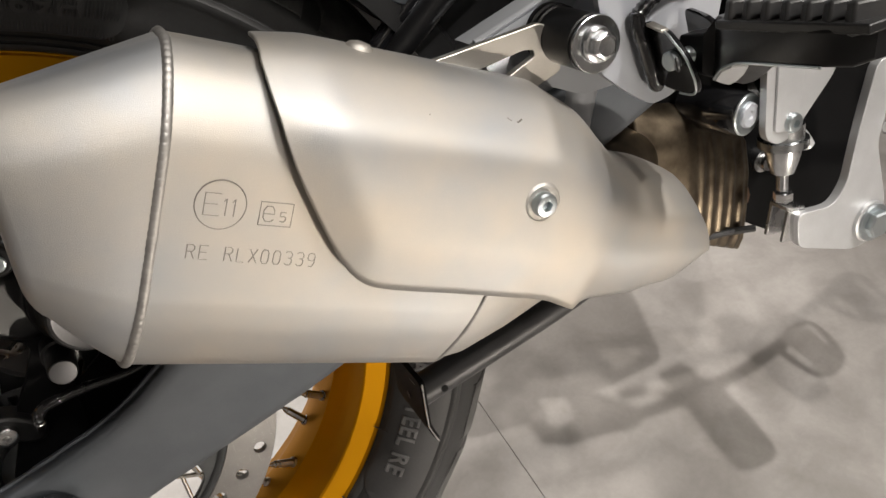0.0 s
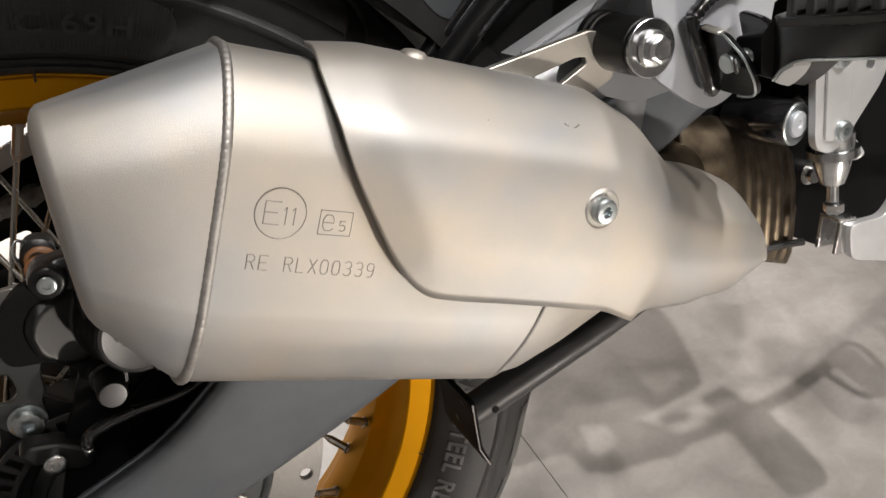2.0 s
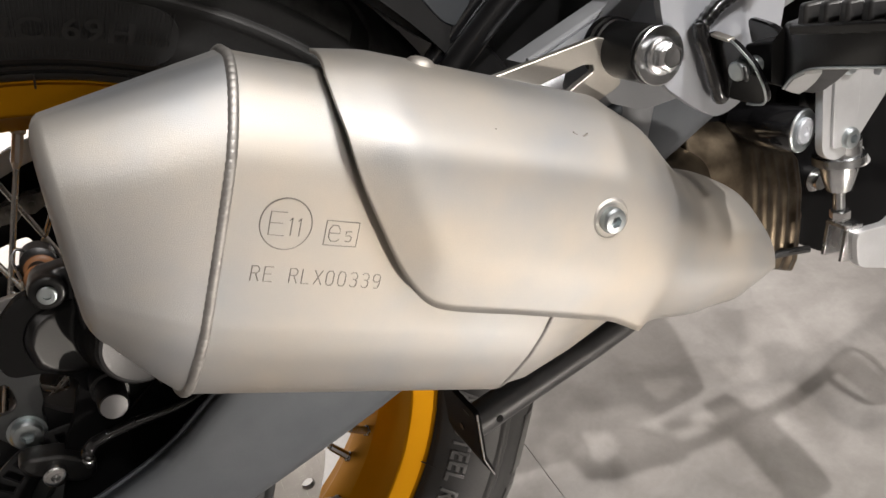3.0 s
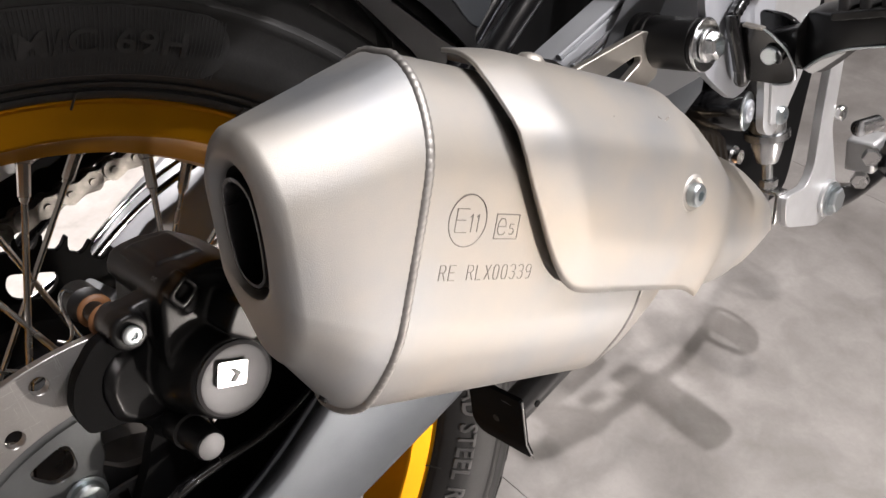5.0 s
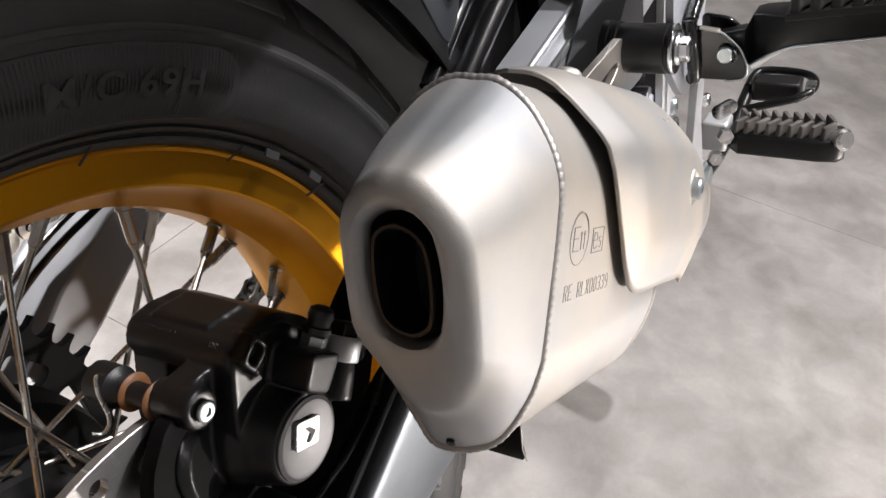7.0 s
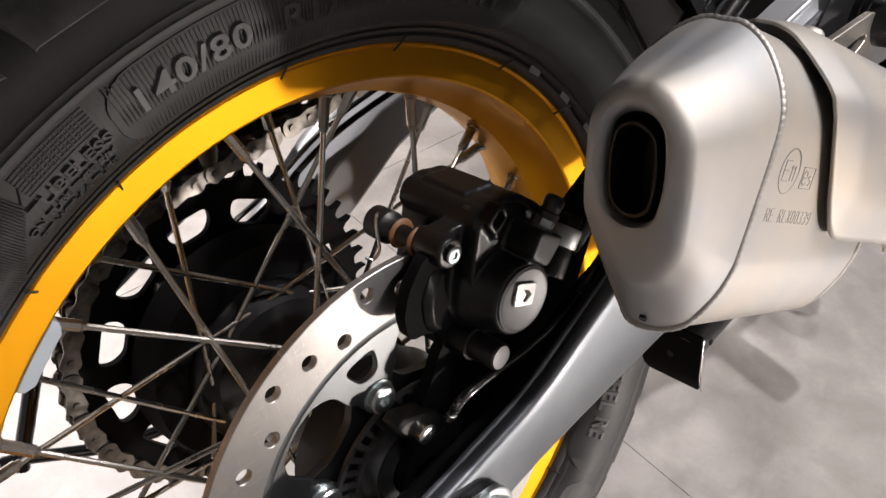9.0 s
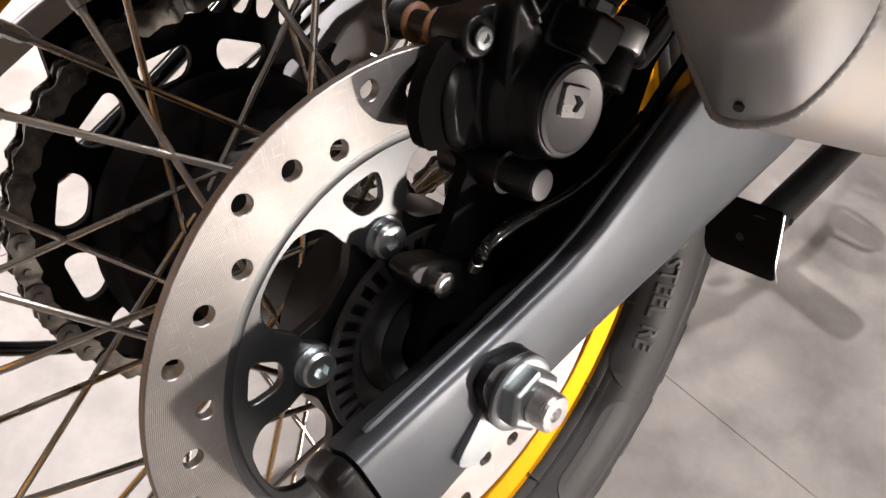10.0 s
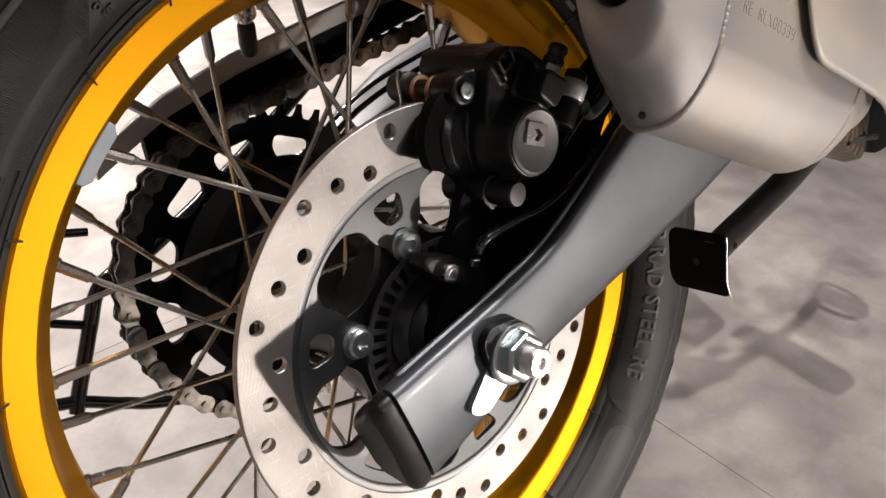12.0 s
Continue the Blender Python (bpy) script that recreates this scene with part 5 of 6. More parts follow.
def build_left_side():
    # left arm: the mirror of the right one, further out
    bm = bmesh.new()
    rows = []
    for x in (-0.040, -0.02, 0.02, 0.06, 0.10, 0.14, 0.20, 0.28, 0.40):
        loop = arm_loop(x)
        mid = sum((p.z for p in loop)) / len(loop)
        rows.append([Vector((p.x, 0.0345 - p.y + 0.003, mid + (p.z - mid) * 0.72 - 0.006)) for p in loop])
    grid_skin(bm, rows, True, True, True)
    arm = part("left_arm", bm, ARM_LEFT, motorcycle, "silver-grey left side of the swinging arm", 28, 0.0016, 2)
    for lift, r in ((0.016, 0.0028), (0.027, 0.0022)):
        bm = bmesh.new()
        tube(bm, [(x - 0.01, 0.1560, 0.72 * shape(ARM_TOP, x) + lift) for x in (0.03, 0.08, 0.14, 0.20, 0.30)], r, 10, 6)
        part("hose", bm, GLOSS, arm, "thin black hose along the arm")
    bm = bmesh.new()
    hexagon(bm, (0, 0.1745, 0), 0.0150, 0.010, (0, 1, 0))
    part("axle_head", bm, ZINC, arm)
    # chain guard: silver top strip, and an inner wall whose black is its shade
    line = [(-0.105, 0.1150), (-0.0677, 0.1330), (-0.0449, 0.1430), (0.0138, 0.1590), (0.1089, 0.1760), (0.22, 0.1930), (0.34, 0.205)]
    bm = bmesh.new()
    rows = []
    for x, z in line:
        rows.append([Vector((x, y, z + dz)) for y, dz in ((0.1270, 0.0), (0.1300, 0.0015), (0.1330, 0.0), (0.1330, -0.0150), (0.1270, -0.0150))])
    grid_skin(bm, rows, True, True, True)
    guard = part("chain_guard", bm, SILVER, motorcycle, "silver chain guard, its shaded lower wall coloured black", 30, 0.0008)
    bm = bmesh.new()
    rows = [[Vector((x, y, z + dz)) for y, dz in ((0.1262, -0.0140), (0.1340, -0.0150), (0.1340, -w), (0.1310, -w - 0.002), (0.1290, -w))] for (x, z), w in zip(line[1:], (0.046, 0.046, 0.044, 0.036, 0.032, 0.03))]
    grid_skin(bm, rows, True, True, True)
    part("shaded_guard_wall", bm, DULL, guard, "lower wall coloured black for its shaded inner side", 30)
    # tubular side guard beyond the chain
    def bar(name, pts, r):
        bm = bmesh.new()
        tube(bm, pts, r, 14, 8)
        return part(name, bm, GLOSS, side, "")
    bm = bmesh.new()
    tube(bm, [(-0.1560, 0.2000, -0.0860), (-0.1500, 0.2000, -0.0720), (-0.1370, 0.2000, -0.0460), (-0.1235, 0.2000, -0.0190), (-0.1130, 0.2000, 0.0005), (-0.0970, 0.2000, 0.0110), (-0.0600, 0.2000, 0.0200), (0.02, 0.198, 0.060), (0.12, 0.194, 0.120)], 0.0062, 14, 8)
    side = part("side_guard", bm, GLOSS, motorcycle, "glossy black tubular side guard beyond the chain")
    bar("guard_rail", [(-0.1680, 0.2000, -0.0725), (-0.1500, 0.2000, -0.0790), (-0.1200, 0.2000, -0.0965), (-0.0880, 0.2000, -0.1120), (-0.03, 0.199, -0.125), (0.08, 0.196, -0.120)], 0.0052)
    bar("guard_tie", [(-0.1950, 0.2000, 0.0060), (-0.1600, 0.2000, -0.0045), (-0.1450, 0.2000, -0.0118), (-0.1290, 0.2000, -0.0200)], 0.0036)
    bar("guard_stay", [(-0.150, 0.200, 0.062), (-0.135, 0.2, 0.058), (-0.105, 0.198, 0.050)], 0.0034)


build_left_side()

# ---- centre stand foot, folded up behind the swinging arm ----


def build_stand():
    bm = bmesh.new()
    tube(bm, [(0.2150, -0.1330, -0.0260), (0.2450, -0.1330, -0.0200), (0.2900, -0.1340, -0.0105), (0.3300, -0.1340, -0.0020), (0.42, -0.130, 0.018)], 0.0105, 18, 6)
    st = part("centre_stand", bm, RING, motorcycle, "black tubular centre stand folded up under the frame", 50)
    bm = bmesh.new()
    rows = []
    for z, inset in ((-0.0102, 0.0060), (-0.0106, 0.0035), (-0.0120, 0.0014), (-0.0160, 0.0), (-0.0300, 0.0), (-0.0430, 0.0), (-0.0500, 0.0), (-0.0555, 0.0010), (-0.0582, 0.0030), (-0.0592, 0.0060)):
        x0 = 0.2135 - 0.0015 * min(1.0, (-0.0102 - z) / 0.033) + 0.9 * max(0.0, -0.0440 - z) ** 1.25
        rows.append([Vector((x0, -0.1462 + inset * 0.6, z)), Vector((x0, -0.0990 - inset, z - 0.0005)), Vector((x0 + 0.0035, -0.0990 - inset, z - 0.0005)), Vector((x0 + 0.0035, -0.1462 + inset * 0.6, z))])
    grid_skin(bm, rows, True, True, True)
    part("foot_plate", bm, DULL, st, "black foot plate with a bent lip", 30, 0.0012)
    bm = bmesh.new()
    for a, b in zip(((0.2148, -0.0110), (0.2138, -0.0300), (0.2133, -0.0450)), ((0.2138, -0.0300), (0.2133, -0.0450), (0.2178, -0.0595))):
        rod(bm, (a[0], -0.1462, a[1]), (b[0], -0.1462, b[1]), 0.0006, 8)
    part("bright_edge", bm, BRIGHT, st, "bright worn plate edge")
    # two holes as black plugs, the shade inside put into their colour
    bm = bmesh.new()
    turned(bm, (0.2131, -0.1225, -0.0335), (0.2, -0.1225, -0.0335), [(0.0, 0.0026), (0.0012, 0.0026), (0.0012, 0.0002)], 20)
    part("drain_hole", bm, SOOT_HOLE_BLACK, st)
    bm = bmesh.new()
    rod(bm, (0.2300, -0.1437, -0.0235), (0.2300, -0.1420, -0.0235), 0.0024, 16)
    part("stand_hole", bm, DULL, st)


build_stand()

# ---- silencer mount, hanger plate, pillion footrest ----


def build_mount():
    bm = bmesh.new()
    plate(bm, rounded([(0.2200, 0.1940), (0.3034, 0.1978), (0.3120, 0.1900), (0.3124, 0.1707), (0.2951, 0.1660), (0.2560, 0.1540), (0.2200, 0.1660)], 0.004, 3), [rounded([(0.2500, 0.1825), (0.2915, 0.1868), (0.2975, 0.1855), (0.2975, 0.1822), (0.2780, 0.1750), (0.2540, 0.1660)], 0.0022, 3)], -0.1845, -0.1800)
    mount = part("silencer_bracket", bm, BRACKET, motorcycle, "bare steel silencer bracket with a slot", 30, 0.0006)
    a, b = Vector((0.3155, -0.1700, 0.1872)), Vector((0.3161, -0.2144, 0.1882))
    bm = bmesh.new()
    turned(bm, a, b, [(0, 0.0140), (0.001, 0.0152), (0.0050, 0.0152), (0.0056, 0.0138), (0.0072, 0.0138), (0.0078, 0.0148), (0.0098, 0.0148), (0.0104, 0.0138), (0.0370, 0.0138), (0.0374, 0.0130), (0.0382, 0.0130), (0.0386, 0.0138), (0.0396, 0.0138)], 48)
    part("rubber_bush", bm, PLASTIC, mount, "black rubber mounting bush", 40)
    d = (b - a).normalized()
    p = a + d * 0.0400
    bm = bmesh.new()
    turned(bm, p, p + d, [(0, 0.0139), (0.0012, 0.0139), (0.0016, 0.0134), (0.0015, 0.0085)], 48)
    part("bush_washer", bm, POLISHED, mount, "zinc-plated washer", 30)
    bm = bmesh.new()
    turned(bm, p + d * 0.002, p + d, [(0, 0.0090), (0.0016, 0.0086), (0.0022, 0.0070), (0.0022, 0.0)], 36)
    hexagon(bm, p + d * 0.0035, 0.0072, 0.0056, d, 0.35)
    turned(bm, p + d * 0.0080, p + d, [(0, 0.0058), (0.0014, 0.0052), (0.0012, 0.0034), (0.0012, 0.0)], 24)
    part("bush_bolt", bm, POLISHED, mount, "bright flanged hexagon bolt", 20, 0.0006)
    # painted hanger plate behind the bush
    bm = bmesh.new()
    plate(bm, rounded([(0.322, 0.262), (0.3205, 0.2076), (0.3225, 0.1940), (0.3185, 0.1725), (0.3357, 0.1568), (0.3494, 0.1466), (0.3620, 0.1480), (0.3760, 0.1560), (0.3920, 0.1760), (0.402, 0.215), (0.396, 0.262)], 0.005, 3), [], -0.2080, -0.2035)
    hang = part("hanger_plate", bm, HANGER, motorcycle, "pale grey painted footrest hanger plate", 30, 0.0010)
    for run in ([(0.3400, -0.2100, 0.1975), (0.3396, -0.2112, 0.1905), (0.3420, -0.2118, 0.1810), (0.3450, -0.2122, 0.1700), (0.3476, -0.2118, 0.1610), (0.3500, -0.2105, 0.1590)], [(0.3400, -0.2105, 0.1960), (0.3470, -0.2108, 0.2010), (0.3570, -0.2105, 0.2050), (0.3690, -0.2100, 0.2070), (0.3790, -0.2095, 0.2040)]):
        bm = bmesh.new()
        tube(bm, [(x - 0.0006, y - 0.0022, z) for x, y, z in run], 0.0034, 12, 8, 0.26, 22)
        part("weld_bead", bm, GLOSS, hang, "lumpy black-painted weld bead", 60)
    # hinge fork of the footrest: two lugs square to the pin, which lies along the machine
    lug = rounded([(-0.2125, 0.1930), (-0.2290, 0.1905), (-0.2400, 0.1800), (-0.2440, 0.1690), (-0.2432, 0.1612), (-0.2350, 0.1590), (-0.2125, 0.1590)], 0.0042, 5)
    for shift in (0.0, 0.0250):
        bm = bmesh.new()
        rows = [[Vector((0.3418 + shift + (0.192 - z) * 0.20 + d, y, z)) for y, z in lug] for d in (0.0, 0.0036)]
        grid_skin(bm, rows, True, True, True)
        part("hinge_lug", bm, GLOSS, hang, "", 30, 0.0009, 2)
    # thin bright metal line along the outer edge of the rear lug
    bm = bmesh.new()
    edge = [p for p in lug if p[0] < -0.2215]
    tube(bm, [(0.3416 + (0.192 - z) * 0.20, y - 0.0001, z) for y, z in edge], 0.0006, 8, 2)
    part("bright_edge", bm, ZINC, hang, "thin bright line along the lug's edge")
    bm = bmesh.new()
    rows = [[Vector((x, y, z)) for y, z in ((-0.2175, 0.1928), (-0.2285, 0.1912), (-0.2288, 0.1898), (-0.2178, 0.1912))] for x in (0.3400, 0.3420, 0.3445)]
    grid_skin(bm, rows, True, True, True)
    part("stop_tab", bm, BRACKET, hang, "bare bent stop tab", 30, 0.0004)
    bm = bmesh.new()
    turned(bm, (0.3452, -0.2320, 0.1766), (0.30, -0.2320, 0.1766), [(0, 0.0047), (0.0040, 0.0047), (0.0048, 0.0040), (0.0048, 0.0)], 28)
    rod(bm, (0.345, -0.2320, 0.1766), (0.372, -0.2320, 0.1766), 0.0042, 16)
    part("hinge_pin", bm, ZINC, hang, "zinc-plated hinge pin", 30)
    bm = bmesh.new()
    tube(bm, [(0.3420, -0.2366, 0.1790), (0.3412, -0.2382, 0.1768), (0.3420, -0.2378, 0.1742), (0.3432, -0.2362, 0.1728)], 0.0010, 8, 6)
    part("pin_clip", bm, RING, hang, "dark spring clip", 40)
    # footrest bar that reaches out towards the rider's right, on top a ribbed pad
    bm = bmesh.new()
    rows = []
    for y, x0, zb, x1, zf, zh in ((-0.2260, 0.3520, 0.1690, 0.3640, 0.1670, 0.1850), (-0.2400, 0.3540, 0.1680, 0.3680, 0.1650, 0.1880), (-0.2430, 0.3586, 0.1655, 0.3780, 0.1570, 0.1950), (-0.2480, 0.3560, 0.1700, 0.3790, 0.1590, 0.1962), (-0.2540, 0.3526, 0.1742, 0.3800, 0.1640, 0.1966), (-0.2630, 0.3493, 0.1791, 0.3800, 0.1730, 0.1972), (-0.2730, 0.3461, 0.1828, 0.3800, 0.1790, 0.1985), (-0.2920, 0.3429, 0.1870, 0.3800, 0.1850, 0.2020), (-0.3200, 0.3390, 0.1925, 0.3790, 0.1910, 0.2066), (-0.3300, 0.3430, 0.1935, 0.3750, 0.1925, 0.2075), (-0.3350, 0.3480, 0.1960, 0.3710, 0.1950, 0.2075)):
        rows.append([Vector((x, y, z)) for x, z in rounded([(x0, zb), (x0 + 0.001, zh), (x1, zh), (x1, zf)], 0.0016, 3)])
    grid_skin(bm, rows, True, True, True)
    peg = part("pillion_footrest", bm, BLACK, motorcycle, "black cast pillion footrest with a ribbed rubber pad", 34)
    # bare metal where the heel of the bar has rubbed
    bm = bmesh.new()
    heel = [[(0.3592, 0.1650), (0.3630, 0.1627), (0.3675, 0.1606)], [(0.3566, 0.1690), (0.3612, 0.1665), (0.3672, 0.1634)], [(0.3534, 0.1735), (0.3590, 0.1712), (0.3660, 0.1684)], [(0.3502, 0.1782), (0.3560, 0.1768), (0.3600, 0.1760)]]
    rows = []
    for y, pts in zip((-0.2434, -0.2480, -0.2540, -0.2630), heel):
        rows.append([Vector((x, y, z - 0.0006)) for x, z in pts] + [Vector((x, y, z + 0.0040)) for x, z in reversed(pts)])
    grid_skin(bm, rows, True, True, True)
    part("rubbed_heel", bm, SILVER, peg, "bare rubbed metal heel", 40)
    bm = bmesh.new()
    tube(bm, [(0.3582, -0.2432, 0.1655), (0.3560, -0.2480, 0.1698), (0.3526, -0.2540, 0.1742), (0.3493, -0.2630, 0.1791), (0.3461, -0.2730, 0.1828), (0.3429, -0.2920, 0.1870), (0.3390, -0.3200, 0.1926)], 0.0007, 8, 8)
    part("polished_edge", bm, ZINC, peg, "bright worn lower edge")
    bm = bmesh.new()
    box(bm, (0.038, 0.076, 0.004), (0.3600, -0.3000, 0.2040), (-8, 0, 0))
    part("rubber_pad", bm, PLASTIC, peg, "ribbed black rubber pad", 30, 0.0008)
    for i in range(7):
        for side in (-1, 1):
            bm = bmesh.new()
            box(bm, (0.0175, 0.0072, 0.0125), (0.3602 + side * 0.0092, -0.2690 - i * 0.0100, 0.2030 + i * 0.0013), (-7, 0, 20 * side), 0.78)
            part("pad_lug", bm, PAD, peg, "", 30, 0.0014, 2)


build_mount()

# ---- exhaust link pipe and ribbed collector cover ----


def build_pipe():
    bm = bmesh.new()
    tube(bm, [(0.450, -0.086, 0.032), (0.480, -0.084, 0.012), (0.515, -0.080, -0.010), (0.540, -0.050, -0.020)], 0.0225, 28, 8)
    pipe = part("exhaust_pipe", bm, COPPER, motorcycle, "heat-tinted copper-coloured exhaust link pipe", 60)
    bm = bmesh.new()
    rows = []
    prof = [(0.030, -0.052), (0.046, -0.047), (0.050, -0.036), (0.051, -0.010), (0.050, 0.020), (0.045, 0.042), (0.032, 0.053), (0.0, 0.058), (-0.03, 0.054), (-0.044, 0.0), (-0.040, -0.040)]
    for i in range(61):
        t = i / 60
        c = Vector((0.4050, -0.0780, 0.0580)).lerp(Vector((0.5050, -0.0680, 0.0030)), t)
        wave = 0.0010 * max(-0.3, math.sin(i * math.pi / 3)) if 0.46 < t < 0.97 else 0.0
        k = 0.80 + 0.20 * min(1, t * 2.5)
        rows.append([c + Vector((0.25 * dz * 0.3, -dy * k - (wave if dy > 0.045 else 0), dz * k)) for dy, dz in prof])
    grid_skin(bm, rows, True, True, True)
    part("ribbed_cover", bm, HEAT, pipe, "brown heat-tinted ribbed steel cover", 50, 0.003, 2)
    bm = bmesh.new()
    tube(bm, [(0.505, -0.125, -0.022), (0.49, -0.123, -0.019), (0.46, -0.119, -0.0155)], 0.0028, 8, 6)
    part("cover_seam", bm, SOOT_HOLE_BLACK, pipe)
    bm = bmesh.new()
    turned(bm, mu(0.262, -0.174, 0.2200), mu(0.30, -0.160, 0.225), [(0, 0.0260), (0.004, 0.0275), (0.012, 0.0275), (0.016, 0.0250)], 36)
    part("pipe_clamp", bm, HEAT, pipe, "", 40)
    # rear length of the copper pipe, darkened: cavity shade put into its colour
    bm = bmesh.new()
    tube(bm, [mu(0.235, -0.180, 0.214), mu(0.265, -0.166, 0.224), (0.400, -0.108, 0.066), (0.440, -0.088, 0.040)], 0.0225, 28, 8)
    part("shaded_link_pipe", bm, HEAT, pipe, "link pipe in dark brown for the shade of its cavity", 60)


build_pipe()

# ---- brake pedal, linkage and master cylinder, rider footrest ----


def build_pedal():
    a, b = Vector((0.4610, -0.1040, 0.0890)), Vector((0.4709, -0.1546, 0.0878))
    bm = bmesh.new()
    turned(bm, a, b, [(0, 0.0130), (0.018, 0.0130), (0.0185, 0.0142), (0.022, 0.0142), (0.0225, 0.0150), (0.046, 0.0150), (0.0480, 0.0138), (0.0484, 0.0104)], 36)
    pivot = part("pivot_tube", bm, GLOSS, motorcycle, "glossy black cross tube with a bolted end", 40)
    bm = bmesh.new()
    d = (b - a).normalized()
    turned(bm, a + d * 0.0480, b + d, [(0, 0.0086), (0.0022, 0.0086), (0.0030, 0.0078), (0.0028, 0.0030), (0.0018, 0.0020), (0.0018, 0.0)], 32)
    part("pivot_bolt", bm, HANGER, pivot, "bright recessed bolt", 30)
    bm = bmesh.new()
    turned(bm, a + d * 0.0470, b + d, [(0, 0.0142), (0.0012, 0.0142), (0.0020, 0.0132), (0.0016, 0.0106)], 36)
    part("end_ring", bm, ZINC, pivot, "pale machined end ring", 40)
    bm = bmesh.new()
    plate(bm, rounded([(0.4775, 0.0700), (0.4775, 0.2300), (0.5900, 0.2300), (0.5600, 0.1480), (0.5360, 0.0980), (0.5200, 0.0830), (0.5030, 0.0660), (0.4900, 0.0620)], 0.007, 4), [rounded([(0.520, 0.112), (0.532, 0.140), (0.538, 0.136), (0.527, 0.108)], 0.003, 2)], -0.1600, -0.1540)
    pl = part("footrest_plate", bm, SILVER, motorcycle, "silver cast footrest plate", 30, 0.0014)
    bm = bmesh.new()
    plate(bm, rounded([(0.484, 0.0725), (0.486, 0.152), (0.510, 0.150), (0.506, 0.090), (0.500, 0.0720)], 0.004, 3), [], -0.1622, -0.1595)
    part("plate_rib", bm, SILVER, pl, "", 30, 0.001)
    for x, z in ((0.4985, 0.0765), (0.4960, 0.1260), (0.5420, 0.1330)):
        bm = bmesh.new()
        socket_bolt(bm, (x, -0.1600, z), 0.0068, 0.0060)
        part("plate_bolt", bm, ZINC, pl, "zinc-plated socket bolt", 30)
    # master cylinder, push rod and clevis
    bm = bmesh.new()
    turned(bm, (0.5060, -0.1480, 0.0700), (0.5040, -0.1520, 0.0), [(0, 0.0140), (0.010, 0.0140), (0.0105, 0.0170), (0.016, 0.0170), (0.0165, 0.0125), (0.022, 0.0120), (0.030, 0.0100), (0.036, 0.0080), (0.0365, 0.0040), (0.050, 0.0040)], 28)
    cyl = part("master_cylinder", bm, POLISHED, motorcycle, "silver rear brake master cylinder with push rod", 40)
    bm = bmesh.new()
    hexagon(bm, (0.5038, -0.1525, 0.0195), 0.0068, 0.0070, (0, 0, -1))
    part("lock_nut", bm, BRIGHT, cyl, "bright lock nut", 20)
    bm = bmesh.new()
    box(bm, (0.0160, 0.0030, 0.0240), (0.5030, -0.1625, -0.0030), (0, 12, 0))
    box(bm, (0.0160, 0.0030, 0.0240), (0.5030, -0.1480, -0.0030), (0, 12, 0))
    box(bm, (0.0160, 0.0170, 0.0030), (0.5052, -0.1552, 0.0095), (0, 12, 0))
    part("rod_clevis", bm, BRIGHT, cyl, "bright plated rod clevis", 30, 0.0006)
    bm = bmesh.new()
    tube(bm, [(0.512, -0.145, 0.062), (0.524, -0.146, 0.055), (0.530, -0.148, 0.045)], 0.005, 12, 6)
    part("cylinder_lug", bm, SILVER, cyl)
    # pedal lever
    bm = bmesh.new()
    plate(bm, rounded([(0.5020, 0.0080), (0.5360, 0.0020), (0.5480, 0.0150), (0.5560, 0.0550), (0.5680, 0.1000), (0.5900, 0.1000), (0.5760, 0.0380), (0.5900, -0.0120), (0.5900, -0.0420), (0.5600, -0.0440), (0.5040, -0.0200)], 0.008, 4), [], -0.1680, -0.1610)
    lever = part("brake_pedal", bm, SILVER, motorcycle, "silver brake pedal lever on a zinc pivot bolt", 30, 0.0016)
    bm = bmesh.new()
    turned(bm, (0.5740, -0.1600, -0.0240), (0.5740, -0.2, -0.0240), [(0, 0.0160), (0.011, 0.0160), (0.012, 0.0140)], 32)
    part("pedal_boss", bm, SILVER, lever, "", 40)
    bm = bmesh.new()
    hexagon(bm, (0.5740, -0.1720, -0.0240), 0.0110, 0.0075)
    turned(bm, (0.5740, -0.1720, -0.0240), (0.5740, -0.2, -0.0240), [(0, 0.0145), (0.002, 0.0142), (0.0022, 0.0090)], 30)
    part("pedal_bolt", bm, ZINC, lever, "zinc-plated flanged bolt", 20)
    bm = bmesh.new()
    socket_bolt(bm, (0.5850, -0.1680, 0.0480), 0.0065, 0.0050)
    part("pedal_screw", bm, BRIGHT, lever, "", 30)
    bm = bmesh.new()
    prof = [(0, 0.0040)]
    for i in range(11):
        prof += [(0.001 + 0.0025 * i, 0.0070), (0.0020 + 0.0025 * i, 0.0050)]
    turned(bm, (0.600, -0.178, 0.030), (0.632, -0.185, 0.026), prof, 16)
    part("pedal_spring", bm, BRIGHT, lever, "coiled return spring")
    bm = bmesh.new()
    tube(bm, [(0.5700, -0.1650, -0.0260), (0.6200, -0.1640, -0.0450), (0.7000, -0.1650, -0.0500), (0.7600, -0.1680, -0.0360), (0.8000, -0.1720, -0.0180)], 0.0070, 14, 8)
    part("pedal_arm", bm, BLACK, lever, "black forward arm of the pedal", 60)
    bm = bmesh.new()
    tube(bm, [(0.7900, -0.1700, -0.0180), (0.8200, -0.1780, -0.0100), (0.8180, -0.2250, -0.0100), (0.7980, -0.2380, -0.0140), (0.7740, -0.2260, -0.0200), (0.7600, -0.1680, -0.0340)], 0.0045, 12, 8)
    part("toe_loop", bm, BLACK, lever, "black toe loop of the pedal", 60)
    bm = bmesh.new()
    box(bm, (0.030, 0.050, 0.022), (0.7960, -0.2000, -0.0200))
    part("toe_pad", bm, PLASTIC, lever, "ridged black toe pad", 30, 0.003)
    bm = bmesh.new()
    rod(bm, (0.7900, -0.2300, -0.0150), (0.7900, -0.2400, -0.0150), 0.0085, 16)
